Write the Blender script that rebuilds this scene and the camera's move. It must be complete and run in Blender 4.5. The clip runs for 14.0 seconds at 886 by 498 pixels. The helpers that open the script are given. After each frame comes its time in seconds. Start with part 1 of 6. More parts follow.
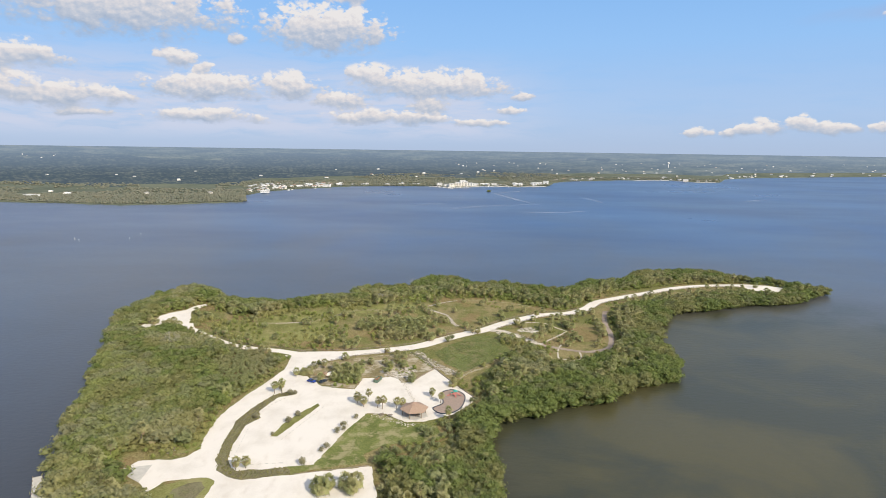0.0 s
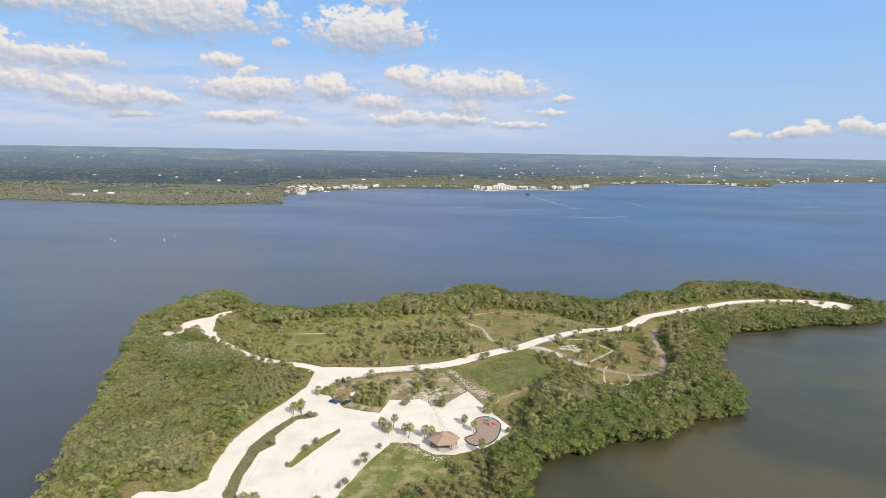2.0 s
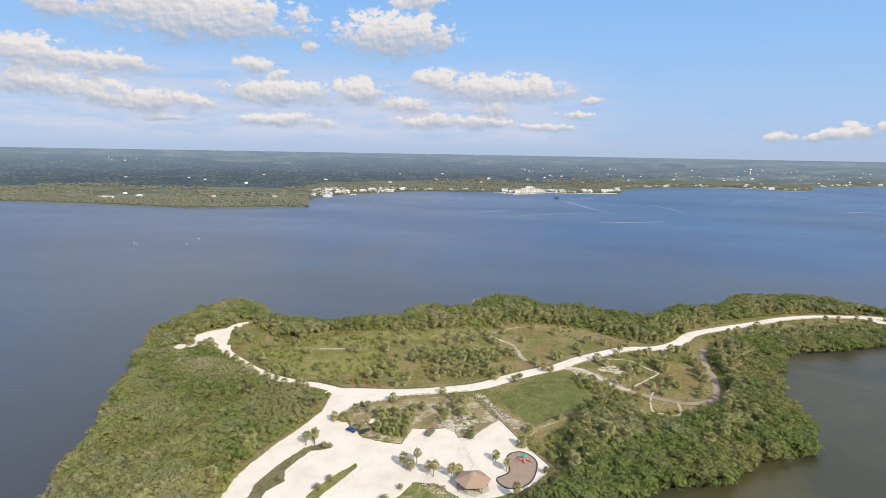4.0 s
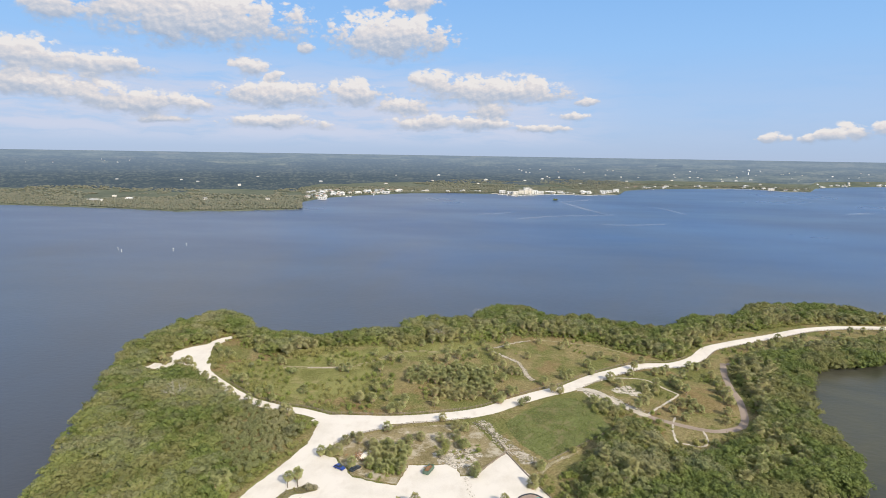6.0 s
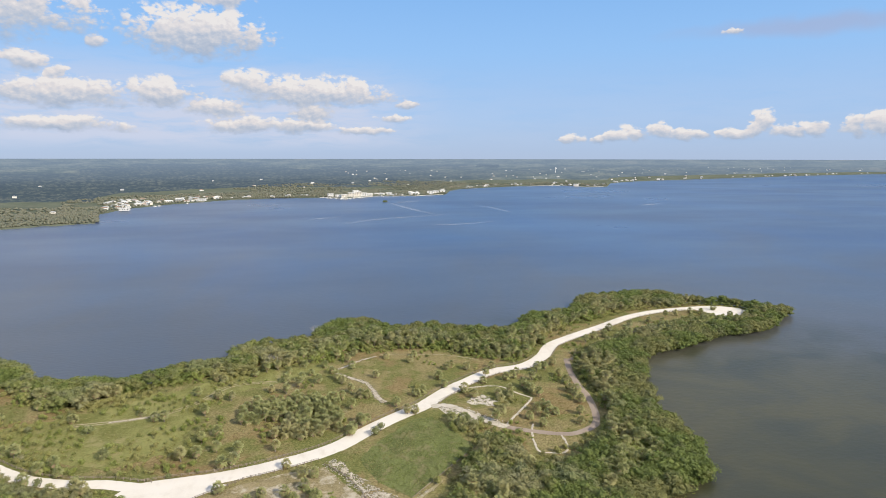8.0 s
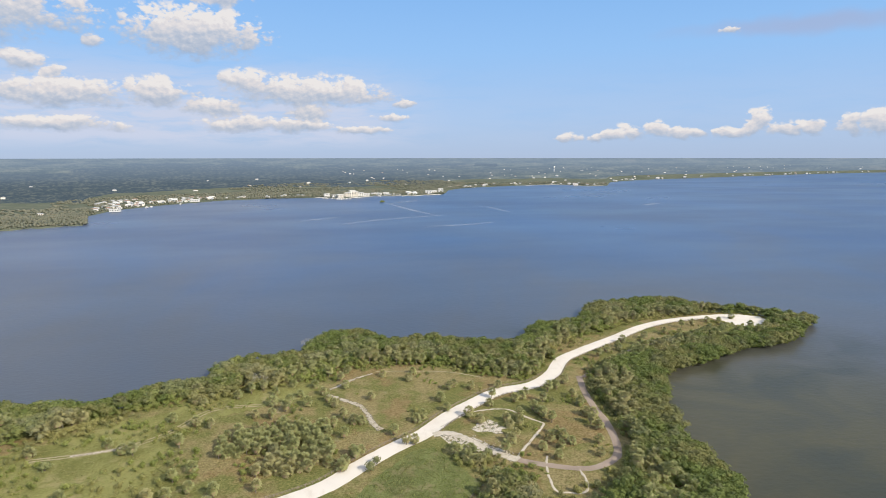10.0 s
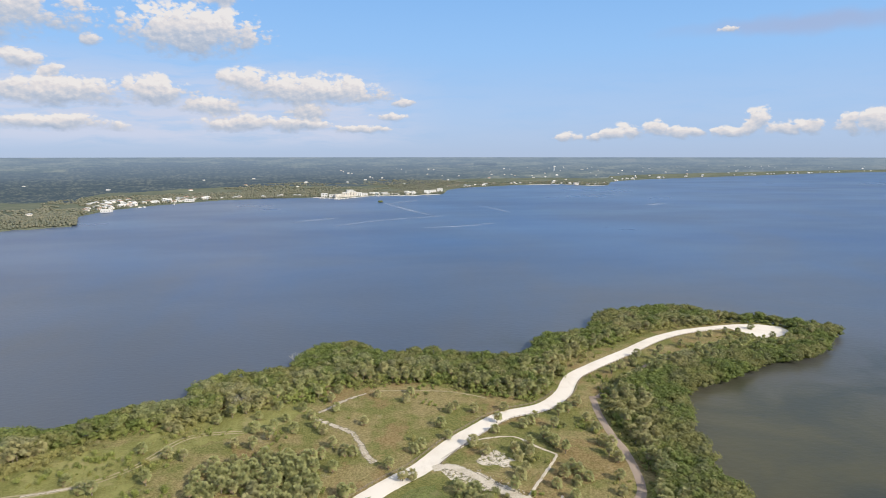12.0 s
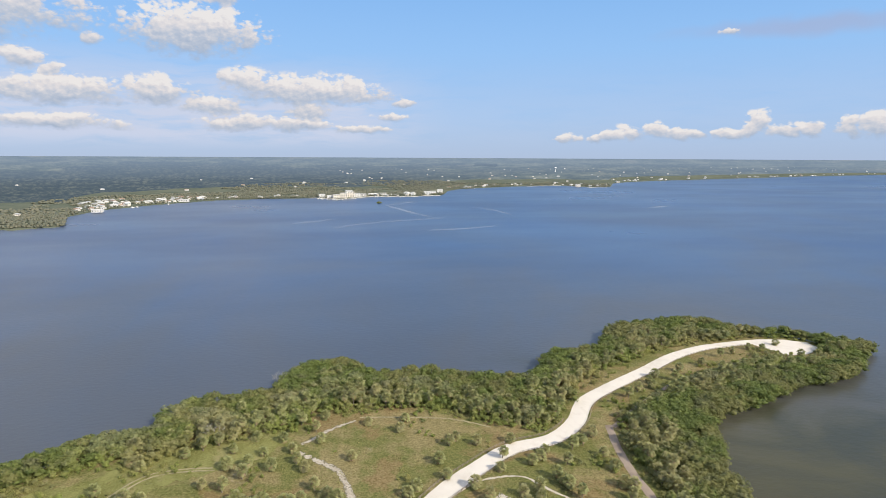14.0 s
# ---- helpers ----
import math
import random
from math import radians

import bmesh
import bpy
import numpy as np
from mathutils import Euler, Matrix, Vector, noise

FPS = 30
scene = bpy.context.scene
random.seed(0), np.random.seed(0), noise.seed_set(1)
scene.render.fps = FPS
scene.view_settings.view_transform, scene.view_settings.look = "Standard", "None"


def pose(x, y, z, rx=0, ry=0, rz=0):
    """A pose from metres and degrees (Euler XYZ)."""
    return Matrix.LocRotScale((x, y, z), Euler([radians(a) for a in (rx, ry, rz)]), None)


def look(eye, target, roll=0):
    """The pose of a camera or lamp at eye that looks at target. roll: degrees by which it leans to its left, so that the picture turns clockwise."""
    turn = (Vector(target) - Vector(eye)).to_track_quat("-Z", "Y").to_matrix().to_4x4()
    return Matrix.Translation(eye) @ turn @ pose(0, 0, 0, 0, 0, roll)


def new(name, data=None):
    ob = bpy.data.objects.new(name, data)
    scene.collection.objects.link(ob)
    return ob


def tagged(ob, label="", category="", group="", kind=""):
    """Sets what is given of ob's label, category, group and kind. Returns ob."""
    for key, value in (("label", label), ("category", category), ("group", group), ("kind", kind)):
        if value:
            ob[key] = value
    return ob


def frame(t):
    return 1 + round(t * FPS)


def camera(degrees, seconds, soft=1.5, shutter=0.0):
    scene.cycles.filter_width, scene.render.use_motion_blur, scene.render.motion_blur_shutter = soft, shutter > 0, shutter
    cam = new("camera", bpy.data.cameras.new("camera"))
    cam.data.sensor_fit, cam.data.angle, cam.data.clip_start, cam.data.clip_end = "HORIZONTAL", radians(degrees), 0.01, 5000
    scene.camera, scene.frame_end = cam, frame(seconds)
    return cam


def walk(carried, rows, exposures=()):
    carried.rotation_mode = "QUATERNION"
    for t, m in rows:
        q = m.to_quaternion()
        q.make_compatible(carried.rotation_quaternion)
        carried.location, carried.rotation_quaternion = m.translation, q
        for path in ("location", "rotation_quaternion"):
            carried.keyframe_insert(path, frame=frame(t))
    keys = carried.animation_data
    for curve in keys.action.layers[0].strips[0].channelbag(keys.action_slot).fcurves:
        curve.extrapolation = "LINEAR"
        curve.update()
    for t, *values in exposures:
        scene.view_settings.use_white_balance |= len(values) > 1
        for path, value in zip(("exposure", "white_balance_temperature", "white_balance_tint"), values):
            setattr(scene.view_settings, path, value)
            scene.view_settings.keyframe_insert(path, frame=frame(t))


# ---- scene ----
cam = camera(74.7, 14.0, soft=0.8)
PATH = [
    (0, (5.036, -14.09, 107.535), (4.994, -12.12, 107.196), 0.8),
    (0.5, (5.793, -8.048, 107.436), (5.652, -6.082, 107.097), 0.9),
    (1, (5.702, -1.953, 107.418), (5.544, 0.012, 107.08), 0.9),
    (1.5, (5.433, 3.953, 107.247), (5.269, 5.918, 106.912), 0.9),
    (2, (4.797, 10.053, 107.377), (4.629, 12.018, 107.043), 1.0),
    (2.5, (4.118, 16.059, 107.44), (3.889, 18.017, 107.106), 1.1),
    (3, (3.476, 22.341, 107.331), (3.232, 24.298, 107.001), 1.0),
    (5.5, (-2.5, 53.705, 107.454), (-2.78, 55.658, 107.128), 1.0),
    (6, (-3.423, 60.187, 107.308), (-3.669, 62.145, 106.985), 0.9),
    (6.5, (-5.084, 65.962, 107.489), (-5.168, 67.935, 107.171), 0.7),
    (7, (-6.194, 72.564, 107.339), (-6.014, 74.531, 107.026), 0.2),
    (7.5, (-7.872, 79.343, 107.225), (-7.545, 81.291, 106.914), 0.1),
    (8, (-7.915, 85.819, 107.098), (-7.584, 87.766, 106.787), 0.1),
    (10.5, (-4.536, 118.022, 107.366), (-4.195, 119.968, 107.051), -0.0),
    (11, (-3.868, 123.915, 107.402), (-3.526, 125.861, 107.087), 0.1),
    (11.5, (-2.63, 129.898, 107.637), (-2.289, 131.843, 107.322), 0.0),
    (12, (-1.632, 136.718, 107.49), (-1.29, 138.662, 107.173), 0.0),
    (12.5, (-0.717, 143.672, 107.249), (-0.373, 145.617, 106.934), 0.2),
    (13, (0.887, 150.607, 107.066), (1.23, 152.552, 106.75), 0.2),
    (13.5, (2.015, 157.451, 106.937), (2.358, 159.396, 106.621), 0.2),
    (14, (3.291, 164.264, 107.056), (3.634, 166.209, 106.741), 0.3),
]
walk(cam, [(t, look(eye, target, roll)) for t, eye, target, roll in PATH])

# ---- world, sun ----
SUN_AZ, SUN_EL = 140.0, 35.0   # clockwise from +y, above the horizon
sun_way = Vector((math.sin(radians(SUN_AZ)) * math.cos(radians(SUN_EL)), math.cos(radians(SUN_AZ)) * math.cos(radians(SUN_EL)), math.sin(radians(SUN_EL))))
sun_data = bpy.data.lights.new("sun", "SUN")
sun_data.energy, sun_data.angle, sun_data.color = 3.5, radians(0.6), (1.0, 0.905, 0.75)
sun = new("sun", sun_data)
sun.matrix_world = look(sun_way * 100, (0, 0, 0))
scene.view_settings.exposure = 0.48

world = bpy.data.worlds.new("world")
scene.world = world
world.use_nodes = True


class Nodes:
    """Short hand for building a node tree."""

    def __init__(self, tree):
        self.tree = tree

    def add(self, kind, *ins, **props):
        n = self.tree.nodes.new(kind)
        if "operation" in props:
            n.operation = props.pop("operation")
        if "data_type" in props:
            n.data_type = props.pop("data_type")
        if "noise_dimensions" in props:
            n.noise_dimensions = props.pop("noise_dimensions")
        for key, value in props.items():
            self.put(n.inputs[key.replace("_", " ")], value)
        for i, value in enumerate(ins):
            if value is not None:
                self.put(n.inputs[i], value)
        return n

    def put(self, socket, value):
        if isinstance(value, bpy.types.NodeSocket):
            self.tree.links.new(value, socket)
        elif isinstance(value, bpy.types.Node):
            self.tree.links.new(value.outputs[0], socket)
        elif isinstance(value, tuple) and len(value) == 3 and socket.type == "RGBA":
            socket.default_value = (*value, 1.0)
        else:
            socket.default_value = value

    def math(self, op, *ins):
        return self.add("ShaderNodeMath", *ins, operation=op).outputs[0]

    def vec(self, op, *ins):
        n = self.add("ShaderNodeVectorMath", *ins, operation=op)
        return n.outputs["Value"] if op == "LENGTH" else n.outputs[0]

    def noise(self, vector, scale, detail=4.0, rough=0.55, distortion=0.0):
        return self.add("ShaderNodeTexNoise", Vector=vector, Scale=scale, Detail=detail, Roughness=rough, Distortion=distortion).outputs[0]

    def ramp(self, fac, *stops):
        n = self.add("ShaderNodeValToRGB", fac)
        e = n.color_ramp.elements
        while len(e) < len(stops):
            e.new(0.5)
        for k, (pos, col) in enumerate(stops):
            e[k].position, e[k].color = pos, (*col, 1.0)
        return n.outputs[0]

    def steps(self, value, lo, hi, a=0.0, b=1.0):
        n = self.add("ShaderNodeMapRange", value, lo, hi, a, b)
        n.interpolation_type = "SMOOTHSTEP"
        return n.outputs[0]

    def mix(self, fac, a, b):
        n = self.tree.nodes.new("ShaderNodeMix")
        n.data_type = "RGBA"
        self.put(n.inputs[0], fac)
        self.put(n.inputs[6], a)
        self.put(n.inputs[7], b)
        return n.outputs[2]


# cumulus clouds: azimuth, elevation, half width, half height, in degrees
CLOUDS = [
    (-30.0, 10.6, 8.2, 3.1), (-40.3, 10.5, 2.1, 1.6), (-12.4, 10.0, 5.1, 2.3), (-10.0, 13.3, 2.1, 0.9), (-19.7, 9.1, 0.7, 0.5), (-42.2, 6.8, 2.6, 1.5),
    (-37.1, 6.5, 3.6, 1.1), (-41.1, 4.6, 4.0, 1.3), (-34.6, 3.7, 5.0, 1.1), (-25.3, 7.2, 1.1, 0.9), (-22.9, 4.8, 4.4, 1.4), (-23.1, 6.6, 0.6, 0.6),
    (-15.9, 5.2, 2.7, 1.5), (-11.1, 4.1, 2.5, 0.9), (-8.6, 2.7, 3.9, 0.8), (-8.4, 6.4, 2.3, 1.1), (-2.7, 5.5, 6.2, 1.6), (-2.9, 3.8, 1.8, 0.8),
]
LOW_CLOUDS = [
    (-3.7, 2.6, 3.1, 0.7), (4.8, 3.6, 1.6, 0.5), (6.0, 4.9, 0.8, 0.4), (2.0, 2.3, 2.4, 0.5), (-23.0, 2.4, 4.4, 0.7), (-32.7, 2.6, 2.0, 0.4),
    (21.9, 1.6, 0.8, 0.6), (24.2, 1.6, 0.8, 0.5), (25.9, 1.8, 1.3, 0.6), (27.6, 2.0, 0.9, 0.9), (29.9, 2.2, 1.0, 0.8), (31.8, 1.9, 1.3, 0.6), (33.3, 1.9, 0.7, 0.6), (38.3, 2.9, 1.0, 1.0), (37.2, 2.1, 1.0, 0.7), (40.0, 2.0, 1.0, 0.7), (41.8, 2.2, 0.9, 0.8), (35.8, 1.8, 1.3, 0.6),
    (44.6, 2.3, 0.7, 1.0), (46.3, 2.2, 1.0, 1.1), (35.3, 10.3, 0.9, 0.35),
]


def build_world():
    n = Nodes(world.node_tree)
    world.node_tree.nodes.clear()
    sky = n.add("ShaderNodeTexSky")
    sky.sky_type = "NISHITA"
    sky.sun_disc = False
    sky.sun_elevation, sky.sun_rotation = radians(SUN_EL), radians(SUN_AZ)
    sky.air_density, sky.dust_density, sky.ozone_density = 1.0, 0.25, 2.5
    tint = n.add("ShaderNodeVectorMath", sky.outputs[0], (0.98, 0.98, 1.15), operation="MULTIPLY").outputs[0]
    sky_light = n.add("ShaderNodeBackground", tint, 0.076)
    way = n.add("ShaderNodeTexCoord").outputs["Generated"]
    xyz = n.add("ShaderNodeSeparateXYZ", way).outputs
    az = n.math("MULTIPLY", n.math("ARCTAN2", xyz[0], xyz[1]), 57.2958)
    el = n.math("MULTIPLY", n.math("ARCSINE", xyz[2]), 57.2958)
    flat = n.add("ShaderNodeCombineXYZ", az, el, 0.0).outputs[0]
    grain = n.vec("MULTIPLY", flat, (1.0, 1.5, 1.0))
    bend = n.add("ShaderNodeTexNoise", Vector=grain, Scale=0.32, Detail=2.0, Roughness=0.5).outputs["Color"]
    bent = n.vec("MULTIPLY_ADD", n.vec("SUBTRACT", bend, (0.5, 0.5, 0.5)), (3.6, 1.0, 0.0), flat)
    best, lift, total = 0.0, 0.0, 0.001
    for a, e, w, h in CLOUDS + LOW_CLOUDS:
        v = n.vec("MULTIPLY_ADD", bent, (1 / w, 1 / h, 0.0), (-a / w, -e / h, 0.0))
        far = n.vec("LENGTH", n.vec("MAXIMUM", v, n.vec("MULTIPLY", v, (-1.0, -1.7, 0.0))))
        near = n.math("MAXIMUM", n.math("SUBTRACT", 1.62, far), 0.0)
        best = n.math("MAXIMUM", near, best)
        height = n.add("ShaderNodeSeparateXYZ", v).outputs[1]
        lift = n.math("MULTIPLY_ADD", near, height, lift)
        total = n.math("ADD", near, total)
    lift = n.math("DIVIDE", lift, total)

    def billows(at):
        broad = n.noise(at, 0.55, 7.0, 0.57)
        wrinkle = n.vec("MULTIPLY_ADD", n.add("ShaderNodeTexNoise", Vector=at, Scale=1.6, Detail=3.0).outputs["Color"], (0.7, 0.7, 0.0), at)
        cells = n.add("ShaderNodeTexVoronoi", Vector=wrinkle, Scale=0.95).outputs["Distance"]
        small = n.add("ShaderNodeTexVoronoi", Vector=wrinkle, Scale=2.5).outputs["Distance"]
        knobs = n.math("MULTIPLY_ADD", n.math("SUBTRACT", 0.42, small), 0.42, n.math("MULTIPLY", n.math("SUBTRACT", 0.45, cells), 0.55))
        return n.math("MULTIPLY_ADD", n.math("SUBTRACT", broad, 0.5), 2.1, knobs)

    puffs = billows(grain)
    body = n.math("ADD", puffs, best)
    soft_edge = n.steps(lift, -0.55, 0.45, 1.3, 0.42)
    cover = n.math("MULTIPLY", n.steps(body, 0.16, n.math("ADD", soft_edge, 0.16)), n.steps(best, 0.05, 0.42))
    above = billows(n.vec("ADD", grain, (0.22, 0.42, 0.0)))
    light = n.math("ADD", n.math("MULTIPLY_ADD", lift, 0.72, 0.46), n.math("MULTIPLY", n.math("SUBTRACT", puffs, above), 0.46))
    tone = n.ramp(light, (0.05, (0.47, 0.57, 0.74)), (0.45, (0.65, 0.71, 0.83)), (0.85, (0.97, 0.92, 0.92)), (1.0, (1.08, 1.03, 1.0)))
    # pale air and thin veils low over the horizon
    air = n.ramp(n.math("DIVIDE", el, 24.0), (0.0, (0.300, 0.385, 0.535)), (0.16, (0.275, 0.405, 0.610)), (0.40, (0.225, 0.400, 0.660)), (0.70, (0.165, 0.350, 0.650)), (1.0, (0.130, 0.300, 0.600)))
    hazy = n.add("ShaderNodeMixShader", n.steps(el, 10.0, 40.0, 0.92, 0.25), sky_light, n.add("ShaderNodeBackground", air, 1.0))
    sheet = n.noise(n.vec("MULTIPLY", bent, (0.16, 1.1, 1.0)), 0.8, 6.0, 0.6)
    wisps = n.math("MULTIPLY", n.steps(sheet, 0.28, 0.58, 0.0, 0.95), n.math("MULTIPLY", n.math("MULTIPLY", n.steps(el, 0.2, 2.0), n.steps(el, 4.0, 10.0, 1.0, 0.0)), n.steps(az, -2.0, 12.0, 1.0, 0.12)))
    hazy = n.add("ShaderNodeMixShader", wisps, hazy, n.add("ShaderNodeBackground", (0.43, 0.47, 0.58), 1.0))
    # a long thin streak of lilac cloud high on the eastern side
    tilted = n.add("ShaderNodeCombineXYZ", az, n.math("MULTIPLY_ADD", n.math("SUBTRACT", az, 40.0), 0.01, el), 0.0).outputs[0]
    wavy = n.vec("MULTIPLY_ADD", n.vec("SUBTRACT", bend, (0.5, 0.5, 0.5)), (5.0, 1.3, 0.0), tilted)
    streak = n.vec("MULTIPLY_ADD", wavy, (1 / 12, 1 / 0.9, 0.0), (-41.5 / 12, -10.5 / 0.9, 0.0))
    slim = n.steps(n.vec("LENGTH", streak), 0.1, 1.2, 0.55, 0.0)
    hazy = n.add("ShaderNodeMixShader", slim, hazy, n.add("ShaderNodeBackground", (0.40, 0.43, 0.60), 0.72))
    cloud_light = n.add("ShaderNodeBackground", tone, 0.565)
    full = n.add("ShaderNodeMixShader", n.math("MULTIPLY", cover, 0.95), hazy, cloud_light)
    # unseen broken cumulus added overhead and all round, extra bright to lift the fill
    field = n.noise(n.vec("MULTIPLY", way, (1.0, 1.0, 1.6)), 3.2, 6.0, 0.58)
    overhead = n.math("MULTIPLY", n.steps(field, 0.44, 0.56), n.steps(el, 17.0, 26.0, 0.0, 0.95))
    full = n.add("ShaderNodeMixShader", overhead, full, n.add("ShaderNodeBackground", n.ramp(n.noise(way, 7.0, 5.0), (0.35, (0.78, 0.80, 0.84)), (0.62, (1.0, 0.97, 0.94))), 0.85))
    n.add("ShaderNodeOutputWorld", full)


build_world()


# ---- materials ----
def material(name):
    m = bpy.data.materials.new(name)
    m.use_nodes = True
    m.node_tree.nodes.clear()
    return m, Nodes(m.node_tree)


def finish(m, n, colour, rough=0.8, bump=None, strength=0.3, distance=0.1, metallic=0.0, spec=0.3, **more):
    b = n.add("ShaderNodeBsdfPrincipled", Base_Color=colour, Roughness=rough, Metallic=metallic)
    b.inputs["Specular IOR Level"].default_value = spec
    for key, value in more.items():
        n.put(b.inputs[key.replace("_", " ")], value)
    if bump is not None:
        n.put(b.inputs["Normal"], n.add("ShaderNodeBump", Strength=strength, Distance=distance, Height=bump).outputs[0])
    n.add("ShaderNodeOutputMaterial", b.outputs[0])
    return m


def place(n):
    return n.add("ShaderNodeNewGeometry").outputs["Position"]


def plain(name, colour, rough=0.6, metallic=0.0, vary=0.25, scale=1.5):
    """A painted or solid surface with grime and fine grain."""
    m, n = material(name)
    p = place(n)
    dirt = n.noise(p, scale, 5.0, 0.6)
    fine = n.noise(p, scale * 9, 3.0)
    dark = tuple(c * (1 - vary) for c in colour)
    light = tuple(min(c * (1 + vary * 0.5), 0.95) for c in colour)
    shade = n.ramp(n.math("MULTIPLY_ADD", fine, 0.3, n.math("MULTIPLY", dirt, 0.7)), (0.3, dark), (0.65, light))
    return finish(m, n, shade, rough, fine, 0.15, 0.02, metallic)


def mat_ground():
    m, n = material("dry_grass")
    p = place(n)
    broad = n.noise(p, 0.030, 4.0, 0.55, 0.6)
    mid = n.noise(p, 0.13, 6.0, 0.65)
    fine = n.noise(p, 1.3, 5.0, 0.7)
    green = n.ramp(fine, (0.38, (0.105, 0.112, 0.032)), (0.62, (0.210, 0.208, 0.074)))
    dry = n.ramp(fine, (0.38, (0.168, 0.142, 0.058)), (0.62, (0.320, 0.262, 0.128)))
    russet = n.ramp(fine, (0.38, (0.168, 0.118, 0.050)), (0.62, (0.300, 0.220, 0.110)))
    c = n.mix(n.steps(n.math("MULTIPLY_ADD", mid, 0.35, n.math("MULTIPLY", broad, 0.7)), 0.47, 0.58), green, dry)
    c = n.mix(n.steps(n.noise(p, 0.040, 5.0, 0.6, 0.4), 0.53, 0.62, 0.0, 0.85), c, russet)
    bare = n.steps(n.noise(p, 0.07, 8.0, 0.75), 0.60, 0.72, 0.0, 0.55)
    c = n.mix(bare, c, (0.42, 0.36, 0.26))
    return finish(m, n, c, 0.95, n.math("ADD", fine, mid), 0.7, 0.5, spec=0.1)


def mat_grass(name, dark, light, pale, scale=0.10, bald=0.0):
    m, n = material(name)
    p = place(n)
    stretch = n.vec("MULTIPLY", p, (1.0, 0.6, 1.0))
    mid = n.noise(stretch, scale, 6.0, 0.62, 0.5)
    fine = n.noise(p, 1.6, 5.0, 0.7)
    c = n.ramp(n.math("MULTIPLY_ADD", fine, 0.5, n.math("MULTIPLY", mid, 0.5)), (0.42, dark), (0.58, light))
    c = n.mix(n.steps(n.noise(p, scale * 1.6, 7.0, 0.7), 0.50 - bald, 0.66 - bald, 0.0, 0.8), c, pale)
    return finish(m, n, c, 0.95, fine, 0.6, 0.35, spec=0.1)


def mat_sand(name, dark=(0.55, 0.50, 0.43), light=(0.72, 0.665, 0.585), stain=(0.54, 0.47, 0.385), stains=0.5, grown=0.0):
    m, n = material(name)
    p = place(n)
    broad = n.noise(p, 0.07, 6.0, 0.6)
    tracks = n.noise(n.vec("MULTIPLY", p, (0.30, 0.16, 1.0)), 0.8, 4.0, 0.6)
    fine = n.noise(p, 2.4, 5.0, 0.7)
    c = n.ramp(n.math("MULTIPLY_ADD", fine, 0.25, n.math("MULTIPLY", broad, 0.75)), (0.32, dark), (0.52, light))
    c = n.mix(n.steps(tracks, 0.50, 0.8, 0.0, stains), c, stain)
    if grown:
        weed = n.ramp(fine, (0.38, (0.125, 0.115, 0.045)), (0.62, (0.235, 0.205, 0.095)))
        c = n.mix(n.steps(n.noise(p, 0.33, 8.0, 0.75), 0.58 - grown * 0.2, 0.66 - grown * 0.2), c, weed)
    return finish(m, n, c, 0.95, fine, 0.3, 0.06, spec=0.1)


def mat_trail(name, dark, light, bare=0.0):
    """A worn line in the grass: bare soil or sand that breaks up and thins out towards its edges."""
    m, n = material(name)
    p = place(n)
    worn = n.add("ShaderNodeAttribute")
    worn.attribute_name = "worn"
    fine = n.noise(p, 2.2, 5.0, 0.7)
    c = n.ramp(n.math("MULTIPLY_ADD", fine, 0.5, n.math("MULTIPLY", n.noise(p, 0.25, 5.0, 0.65), 0.5)), (0.36, dark), (0.60, light))
    patches = n.math("MULTIPLY_ADD", n.math("SUBTRACT", n.noise(p, 0.55, 7.0, 0.7), 0.5), 2.6, worn.outputs["Fac"])
    cover = n.steps(patches, 0.25 - bare, 0.75 - bare, 0.0, 0.95)
    b = n.add("ShaderNodeBsdfPrincipled", Base_Color=c, Roughness=0.95)
    b.inputs["Specular IOR Level"].default_value = 0.1
    n.put(b.inputs["Normal"], n.add("ShaderNodeBump", Strength=0.4, Distance=0.08, Height=fine).outputs[0])
    n.add("ShaderNodeOutputMaterial", n.add("ShaderNodeMixShader", cover, n.add("ShaderNodeBsdfTransparent"), b.outputs[0]).outputs[0])
    return m


